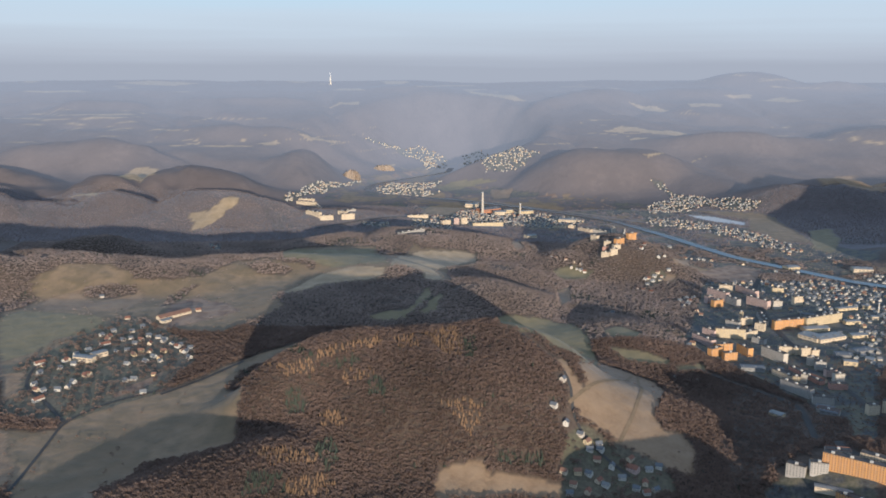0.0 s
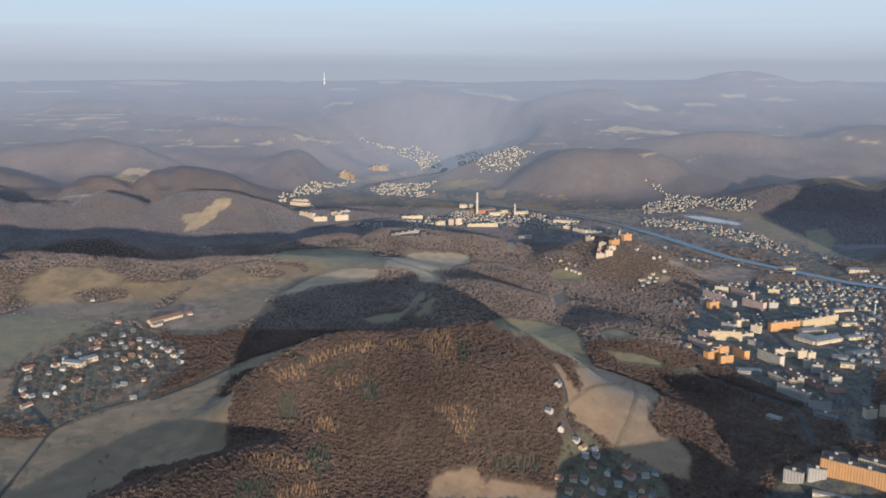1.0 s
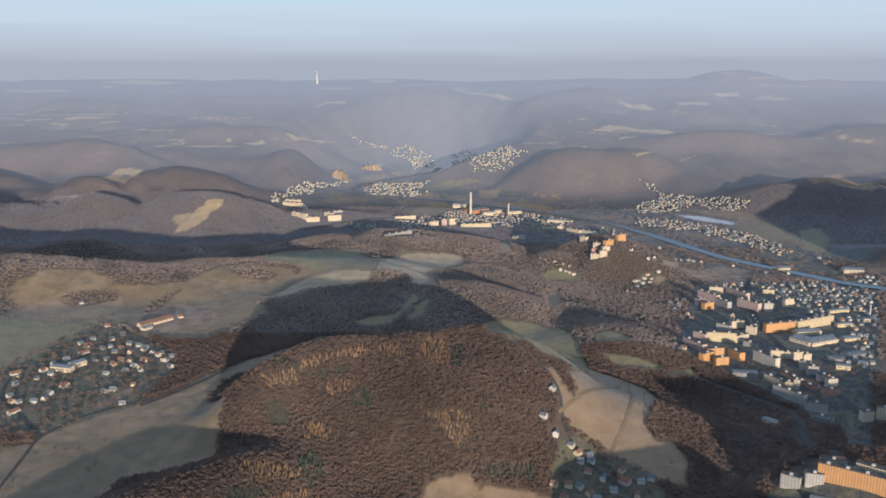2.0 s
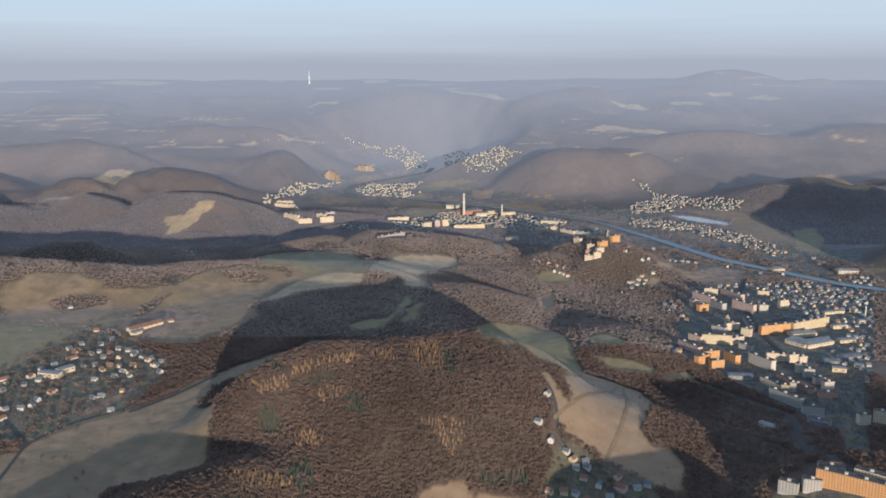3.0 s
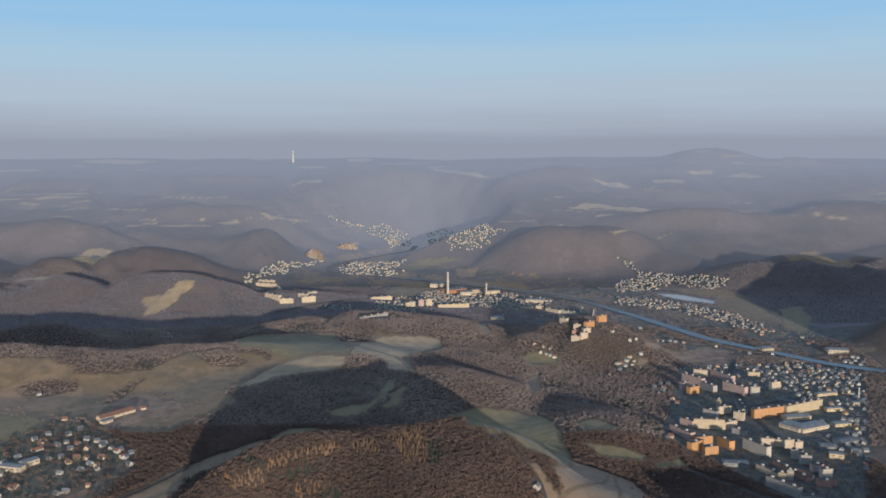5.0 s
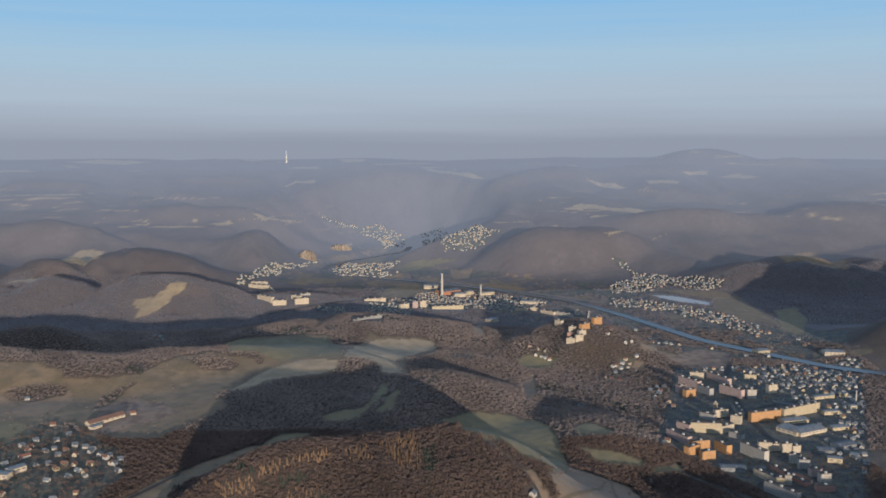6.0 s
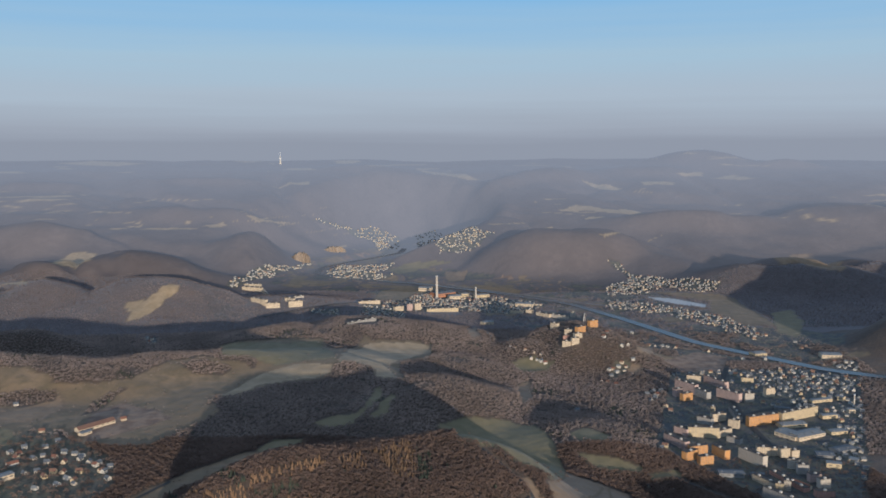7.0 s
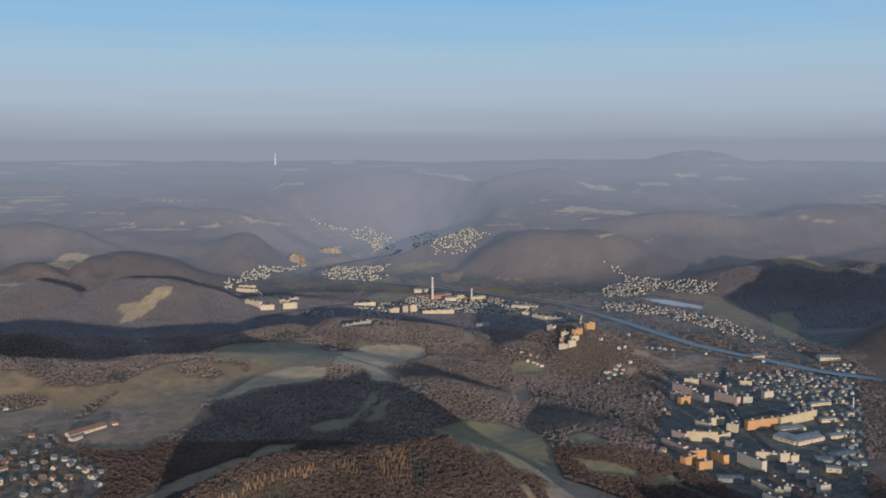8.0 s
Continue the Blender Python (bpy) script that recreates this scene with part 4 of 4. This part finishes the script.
panel_block(458, 1385, 26, 32, 5, 'orange')
panel_block(476, 1369, 23, 13, 5, 'orange')
panel_block(508, 1409, 32, -72, 5, 'orange')
panel_block(557, 1473, 24, -52, 3, 'grey')
panel_block(549, 1383, 49, -65, 6, 'pale')
panel_block(581, 1409, 20, -11, 5, 'cream')
panel_block(600, 1410, 14, -6, 4, 'cream')
panel_block(614, 1402, 17, 5, 5, 'cream')
panel_block(629, 1400, 14, 12, 4, 'cream')
panel_block(603, 1354, 16, -39, 5, 'pale')
panel_block(609, 1332, 16, -9, 5, 'grey')
panel_block(613, 1301, 17, 5, 4, 'pink')
panel_block(615, 1276, 16, 8, 5, 'pale')
panel_block(646, 1558, 62, 15, 6, 'orange')
panel_block(723, 1584, 92, 25, 6, 'yellow')
panel_block(569, 1302, 75, -75, 2, 'red')
panel_block(600, 1246, 26, -7, 3, 'red')
panel_block(533, 1297, 43, -66, 3, 'cream')
panel_block(545, 1271, 11, -23, 4, 'yellow')
panel_block(558, 1274, 9, -25, 5, 'pale')
panel_block(527, 1232, 54, -62, 5, 'grey')
panel_block(551, 1187, 29, -16, 4, 'grey')
panel_block(543, 1153, 30, -34, 2, 'redroof')
panel_block(606, 1148, 16, 5, 5, 'cream')
panel_block(631, 1153, 21, -29, 6, 'cream')
panel_block(729, 1722, 20, 15, 6, 'cream')
panel_block(674, 1690, 17, -7, 6, 'pale')
panel_block(727, 1829, 24, -12, 3, 'yellow')
panel_block(399, 912, 21, -37, 5, 'grey')
panel_block(421, 901, 19, -14, 5, 'grey')
panel_block(448, 916, 27, -15, 4, 'redroof')
panel_block(457, 882, 79, -37, 7, 'orange')
panel_block(479, 893, 34, -43, 5, 'cream')
panel_block(445, 851, 53, -48, 7, 'orange')
panel_block(-474, 2972, 78, -26, 5, 'cream')
panel_block(-397, 2828, 226, -72, 4, 'cream')
panel_block(-483, 3043, 58, -8, 3, 'cream')
panel_block(-401, 2634, 67, -44, 6, 'cream')
panel_block(-352, 2595, 39, 2, 5, 'cream')
panel_block(-311, 2634, 32, -35, 5, 'cream')
panel_block(-288, 2605, 40, 18, 6, 'cream')
panel_block(-287, 2676, 40, 44, 2, 'pale')
panel_block(506, 2527, 12, 8, 5, 'pale')
panel_block(483, 2286, 389, 76, 7, 'pink')
panel_block(461, 2074, 24, 30, 6, 'orange')
panel_block(370, 2096, 19, -48, 5, 'cream')
panel_block(352, 2596, 38, -20, 3, 'cream')
panel_block(390, 2597, 22, -19, 3, 'cream')
panel_block(420, 2545, 50, -50, 3, 'cream')
panel_block(460, 2513, 58, -45, 3, 'pale')
panel_block(381, 1995, 19, -22, 4, 'cream')
panel_block(401, 1992, 17, 5, 5, 'cream')
panel_block(411, 2007, 18, 19, 4, 'cream')
panel_block(423, 2029, 27, 39, 5, 'orange')
panel_block(385, 2020, 13, -4, 3, 'red')
panel_block(392, 2035, 16, -21, 3, 'cream')
panel_block(11, 2605, 30, 32, 5, 'cream')
panel_block(42, 2619, 16, 13, 7, 'pink')
panel_block(66, 2637, 19, 23, 7, 'cream')
panel_block(138, 2619, 94, 9, 4, 'yellow')
panel_block(-78, 2691, 66, 15, 4, 'cream')
panel_block(-77, 2171, 85, 44, 3, 'grey')
panel_block(-8, 2368, 335, 78, 3, 'grey')
hall(651, 1488, 39, 31, -58, 6.5, 'white')
hall(694, 1479, 60, 27, 23, 6.5, 'white')
hall(691, 1537, 48, 20, 9, 5.6, 'pale')
hall(777, 1582, 30, 11, 9, 6.4, 'pale')
hall(832, 1609, 12, 10, 0, 7.7, 'white')
hall(676, 1395, 27, 20, -10, 4.1, 'dark')
hall(721, 1415, 38, 20, 19, 4.3, 'dark')
hall(667, 1353, 21, 11, -21, 7.6, 'pale')
hall(750, 1496, 31, 15, 9, 5.5, 'pale')
hall(497, 1324, 37, 16, -8, 6.3, 'dark')
hall(535, 1319, 18, 11, -8, 5.8, 'dark')
hall(812, 1680, 45, 11, 13, 5.5, 'pale')
hall(1000, 2012, 44, 30, -11, 8.2, 'white')
hall(860, 2072, 33, 24, 16, 6.2, 'pale')
hall(707, 1372, 13, 14, -35, 4.7, 'white')
hall(713, 1635, 29, 10, -26, 4.7, 'dark')
hall(851, 1689, 12, 10, -52, 8.4, 'pale')
hall(543, 1163, 24, 11, -32, 5.4, 'dark')
hall(542, 1148, 23, 11, -34, 5.3, 'dark')
hall(580, 1284, 29, 10, -62, 4.8, 'red')
hall(427, 876, 38, 9, -24, 4.2, 'white')
hall(465, 1145, 19, 12, -50, 4.0, 'pale')
hall(-460, 1443, 62, 13, 51, 4.6, 'barn')
hall(-537, 1232, 33, 13, -16, 7.1, 'white')
hall(-516, 1252, 23, 13, 52, 7.2, 'white')
hall(-466, 1414, 18, 10, 58, 4.2, 'white')
hall(97, 2965, 43, 30, -11, 12.0, 'white')
hall(163, 2874, 75, 40, 32, 12.0, 'brick')
hall(190, 2833, 39, 30, 11, 10.2, 'white')
hall(223, 2866, 24, 20, 19, 12.0, 'pale')
hall(279, 2862, 49, 20, 19, 9.1, 'pale')
hall(390, 2698, 54, 25, -17, 8.6, 'white')
hall(255, 2438, 32, 20, 27, 7.8, 'white')

house_at(-537, 1425, '')
house_at(-508, 1363, '')
house_at(-498, 1385, '')
house_at(-530, 1304, 'long')
house_at(-534, 1326, 'red')
house_at(-536, 1338, 'red')
house_at(-509, 1323, '')
house_at(-481, 1326, 'red')
house_at(-474, 1344, 'white')
house_at(-457, 1338, 'grey')
house_at(-462, 1310, 'red')
house_at(-487, 1280, 'grey')
house_at(-464, 1276, 'yellow')
house_at(-470, 1261, 'yellow')
house_at(-451, 1276, 'red')
house_at(-444, 1320, 'grey')
house_at(-429, 1276, 'yellow')
house_at(-428, 1310, 'grey')
house_at(-413, 1304, 'white')
house_at(-401, 1279, '')
house_at(-393, 1292, 'white')
house_at(-383, 1251, 'white')
house_at(-396, 1276, 'white')
house_at(-596, 1224, 'long')
house_at(-580, 1187, 'white')
house_at(-562, 1239, '')
house_at(-545, 1221, 'white')
house_at(-508, 1184, 'red')
house_at(-519, 1156, 'white')
house_at(-530, 1131, 'white')
house_at(-520, 1140, 'grey')
house_at(-560, 1131, 'red')
house_at(-543, 1100, 'long')
house_at(-547, 1280, '')
house_at(-529, 1267, '')
house_at(-632, 1558, '')
house_at(-432, 1480, '')
house_at(-438, 1168, '')
house_at(-447, 1162, '')
house_at(-410, 1124, '')
house_at(-511, 1180, 'red')
house_at(-563, 1233, '')
house_at(-485, 1310, 'grey')
house_at(-415, 1298, '')
house_at(-438, 1255, '')
house_at(-532, 1264, '')
house_at(150, 1031, '')
house_at(164, 969, 'grey')
house_at(171, 962, 'yellow')
house_at(185, 964, 'grey')
house_at(186, 957, 'white')
house_at(173, 954, 'grey')
house_at(180, 943, 'red')
house_at(196, 936, 'white')
house_at(220, 949, 'red')
house_at(220, 933, 'redbig')
house_at(154, 921, 'yellow')
house_at(167, 921, 'white')
house_at(177, 913, 'red')
house_at(218, 903, 'white')
house_at(240, 903, 'grey')
house_at(252, 941, 'white')
house_at(138, 919, '')
house_at(147, 904, '')
house_at(134, 990, '')
house_at(147, 975, 'white')
house_at(230, 913, '')
house_at(162, 895, 'red')
house_at(239, 935, '')
house_at(205, 920, '')
house_at(184, 907, '')
house_at(228, 897, '')
house_at(141, 891, '')
house_at(903, 2219, '')
house_at(525, 1971, '')
house_at(514, 1778, '')
house_at(530, 1778, '')
house_at(506, 1735, '')
house_at(509, 1677, '')
house_at(508, 1649, '')
house_at(743, 2102, '')
house_at(764, 2135, '')
house_at(797, 2026, '')
house_at(855, 2037, 'white')
house_at(991, 2179, 'white')
house_at(974, 2109, '')
house_at(994, 2127, '')
house_at(934, 2271, 'red')
house_at(949, 2256, 'red')
house_at(471, 1932, '')
house_at(486, 1942, '')
house_at(496, 1955, '')
house_at(477, 1922, '')
house_at(440, 1851, '')
house_at(429, 1860, '')
house_at(454, 1833, '')
house_at(496, 1759, '')
house_at(491, 1713, '')
house_at(514, 1753, '')
house_at(504, 1673, '')
house_at(321, 1974, '')
house_at(329, 1967, '')
house_at(301, 1987, '')
house_at(484, 2045, '')
house_at(471, 2020, '')
house_at(615, 2311, '')
house_at(508, 2001, '')
house_at(525, 2016, '')
house_at(626, 2140, '')
house_at(648, 2152, '')
house_at(658, 2143, '')
house_at(678, 2139, '')
house_at(611, 2141, '')
house_at(332, 1644, '')
house_at(462, 1929, '')

# more houses along the valley, each on its own plot
spots = []
for name, outline in FIELDS:
    if name in ("built", "village") and outline[:, 1].max() < 2200:
        lo, hi = outline.min(0), outline.max(0)
        for _ in range(int((hi[0] - lo[0]) * (hi[1] - lo[1]) / (320 if name == "built" else 2200))):
            x, y = random.uniform(lo[0], hi[0]), random.uniform(lo[1], hi[1])
            if inside(np.array([x]), np.array([y]), outline)[0] and clear_of(np.array([x]), np.array([y]))[0] and y > 1000 and not (430 < x < 690 and y < 1900) and len(spots) < 300:
                spots.append((x, y))
                house_at(x, y, random.choice(("white", "grey", "sheet", "grey", "yellow", "white")), size=random.uniform(0.55, 0.72))


def far_houses(name, outlines, step, label):
    """A distant town: many small gabled houses joined into one mesh."""
    vs, fs, ms = [], [], []
    for outline in outlines:
        lo, hi = outline.min(0), outline.max(0)
        px, py = jittered(lo[0], hi[0], lo[1], hi[1], step)
        ok = inside(px, py, outline, 25.0) & (rng.random(len(px)) < 0.42) & clear_of(px, py, False)
        for x, y in zip(px[ok], py[ok]):
            t, l, w, h = rng.random() * 3.14, rng.uniform(2.2, 3.8), rng.uniform(1.8, 2.6), rng.uniform(2.4, 3.8)
            c, s, z, b = math.cos(t), math.sin(t), float(height(x, y)), len(vs)
            for u, v, k in ((-l, -w, -2), (l, -w, -2), (l, w, -2), (-l, w, -2), (-l, -w, h), (l, -w, h), (l, w, h), (-l, w, h), (-l, 0, h + 2.2), (l, 0, h + 2.2)):
                vs.append((x + u * c - v * s, y + u * s + v * c, z + k))
            for f, m in (((0, 1, 5, 4), 0), ((2, 3, 7, 6), 0), ((1, 2, 6, 9, 5), 0), ((3, 0, 4, 8, 7), 0), ((4, 5, 9, 8), 1), ((6, 7, 8, 9), 1)):
                fs.append(tuple(b + i for i in f))
                ms.append(2 * int(rng.random() < 0.35) + m if m == 0 else 1 if rng.random() < 0.3 else 3)
    me = bpy.data.meshes.new(name)
    me.from_pydata(vs, [], fs)
    for ma in (HOUSE_FAR, TILES["red"], PLASTER["cream"], TILES["slate"]):
        me.materials.append(ma)
    me.polygons.foreach_set("material_index", ms)
    return tagged(new(name, me), label, "town", kind="stuff")


far_houses("far_houses", [o for n, o in FIELDS if n == "built" and o[:, 1].max() >= 2200], 9.5, "distant small white and cream houses of the river towns")


far_houses("riverside_houses", [o for n, o in FIELDS if n == "houses"], 13.5, "small houses with red and grey roofs along the river")

# ---- chimneys, mast and cliffs ----
def lathe(profile, sides=16):
    bm = bmesh.new()
    rings = [[bm.verts.new((r * math.cos(math.tau * k / sides), r * math.sin(math.tau * k / sides), z)) for k in range(sides)] for r, z in profile]
    for a, b in zip(rings, rings[1:]):
        for k in range(sides):
            j = (k + 1) % sides
            bm.faces.new((a[k], a[j], b[j], b[k]))
    bm.faces.new(rings[-1])
    return bm


def stack(x, y, tall, r, label):
    thing = new("chimney")
    thing.matrix_world = pose(x, y, float(height(x, y)) - 1)
    tagged(thing, label, "chimney")
    part("shaft", lathe([(r, 0), (r * 0.8, tall * 0.35), (r * 0.6, tall)]), PLASTER["pale"], thing)
    part("plinth", boxes((-r * 1.4, -r * 1.4, -3, r * 1.4, r * 1.4, 3)), CONCRETE, thing)
    for k in (0.6, 0.97):
        part("gallery", lathe([(r * 0.9, tall * k), (r * 0.95, tall * k), (r * 0.95, tall * k + 0.9), (r * 0.62, tall * k + 0.9)]), STEEL, thing)
    TAKEN.append((x, y, 12))


stack(131, 2846, 74, 4.6, "tall pale concrete factory chimney with two galleries")
stack(255, 2838, 40, 3.2, "shorter pale concrete chimney in the factory district")
stack(859, 1653, 24, 1.8, "slim concrete heating-plant chimney beside the estate")

mast = new("transmitter_mast")
mast.matrix_world = pose(-610, 4800, float(height(-610, 4800)) - 2)
tagged(mast, "slim white transmitter mast on the far wooded ridge", "mast")
part("tower", lathe([(5.5, 0), (4.2, 18), (3.0, 19), (2.6, 44)], 10), PLASTER["white"], mast)
part("aerial", lathe([(1.5, 44), (1.2, 66)], 8), STEEL, mast)
part("platform", lathe([(4.6, 30), (4.8, 30), (4.8, 33), (2.8, 33)], 10), STEEL, mast)


def cliff(x, y, turn, long, tall, seed, label):
    """A bare rock face of upright ribs and ledges, set into the slope."""
    r = np.random.default_rng(seed)
    nu, nv = 34, 14
    u, v = np.meshgrid(np.linspace(-1, 1, nu), np.linspace(0, 1, nv))
    top = tall * (1 - 0.55 * np.abs(u) ** 2.5) * (0.85 + 0.3 * np.repeat(r.random((1, nu)), nv, 0))
    ribs = np.repeat(r.normal(0, 2.6, (1, nu)), nv, 0) + r.normal(0, 1.1, (nv, nu))
    px, py, pz = u * long / 2, -8 + 15 * v ** 1.4 + ribs + 14 * np.abs(u) ** 2, top * v - 6
    grid = np.stack([px, py, pz], -1).reshape(-1, 3)
    back = grid[-nu:] + np.array([0, 30, -4])
    i = [(b * nu + a, b * nu + a + 1, (b + 1) * nu + a + 1, (b + 1) * nu + a) for b in range(nv) for a in range(nu - 1)]
    me = bpy.data.meshes.new("cliff")
    me.from_pydata([tuple(p) for p in np.concatenate([grid, back])], [], i)
    me.materials.append(ROCK)
    ob = new("cliff", me)
    ob.matrix_world = pose(x, y, float(height(x, y)), 0, 0, turn)
    return tagged(ob, label, "cliff")


cliff(-385, 3655, 12, 78, 42, 3, "sunlit tan sandstone cliff above the river bend")
cliff(-265, 3915, 20, 105, 28, 5, "lower weathered sandstone cliff beside the river")

# ---- woods: the trees nearest the camera one by one, the rest as stands ----
near_rows, near_kind = plant(-620, 720, 720, 1400, 3.7, 0, 0.30)
mid_rows, mid_kind = plant(-1150, 1050, 1400, 2350, 4.9, 1, 0.22)
far_rows, far_kind = plant(-1600, 1700, 2350, 2950, 7.0, 2)
WORDS = {"bare": "leafless brown broadleaf tree on the wooded hill", "larch": "orange-brown autumn larch on the wooded hill", "spruce": "dark green spruce on the wooded hill"}
single = np.zeros(len(near_rows), bool)
front = (near_rows[:, 0] > -60) & (near_rows[:, 0] < 150) & (near_rows[:, 1] < 1010)
single[np.nonzero(front)[0][np.argsort(near_rows[front, 1])][:300]] = True
for k, kind in enumerate(("bare", "larch", "spruce")):
    crown = KINDS[kind][0]
    mass(kind + "_woods", near_rows[(near_kind == k) & ~single], SHAPES[kind][0], (BARK, crown), {"bare": "leafless brown winter woodland on the near hill", "larch": "orange larches among the bare woods", "spruce": "dark green spruces among the bare woods"}[kind])
    mass("middle_" + kind + "_woods", mid_rows[mid_kind == k] * np.array([1, 1, 1, 0.82, 1]), SHAPES[kind][1], (BARK, HAZED_MID_TWIGS if k == 0 else crown), {"bare": "brown leafless woods between the fields", "larch": "larch stands between the fields", "spruce": "dark spruce stands between the fields"}[kind])
    mass("distant_" + kind + "_woods", far_rows[far_kind == k] * np.array([1, 1, 1, 0.7, 1]), SHAPES[kind][2], (BARK, HAZED_FAR_TWIGS if k == 0 else crown), {"bare": "distant brown-grey wooded slopes", "larch": "distant larch stands on the slopes", "spruce": "distant dark spruce stands on the slopes"}[kind])
    models = []
    for (tv, tf), (cv, cf) in SHAPES[kind][0]:
        tree = new("tree")
        tagged(tree, WORDS[kind], "tree", "trees at the foot of the wooded hill")
        for name, v, f, ma in (("trunk", tv, tf, BARK), ("crown", cv, cf, crown)):
            me = bpy.data.meshes.new(name)
            me.from_pydata([tuple(p) for p in v], [], [tuple(int(i) for i in t) for t in f])
            me.materials.append(ma)
            at = me.attributes.new("tone", "FLOAT_COLOR", "POINT")
            at.data.foreach_set("color", np.ones(len(v) * 4, np.float32))
            new(name, me).parent = tree
        models.append([tree, False])
    for n, (x, y, z, h, t) in enumerate(near_rows[(near_kind == k) & single]):
        model = models[n % len(models)]
        m = Matrix.Translation((x, y, z)) @ Matrix.Rotation(t, 4, "Z")
        if not model[1]:
            model[0].matrix_world, model[1] = m @ Matrix.Scale(h, 4), True
        else:
            copy_thing(model[0], m).scale = (h, h, h)
    for tree, used in models:
        if not used:
            for o in (*tree.children, tree):
                bpy.data.objects.remove(o)
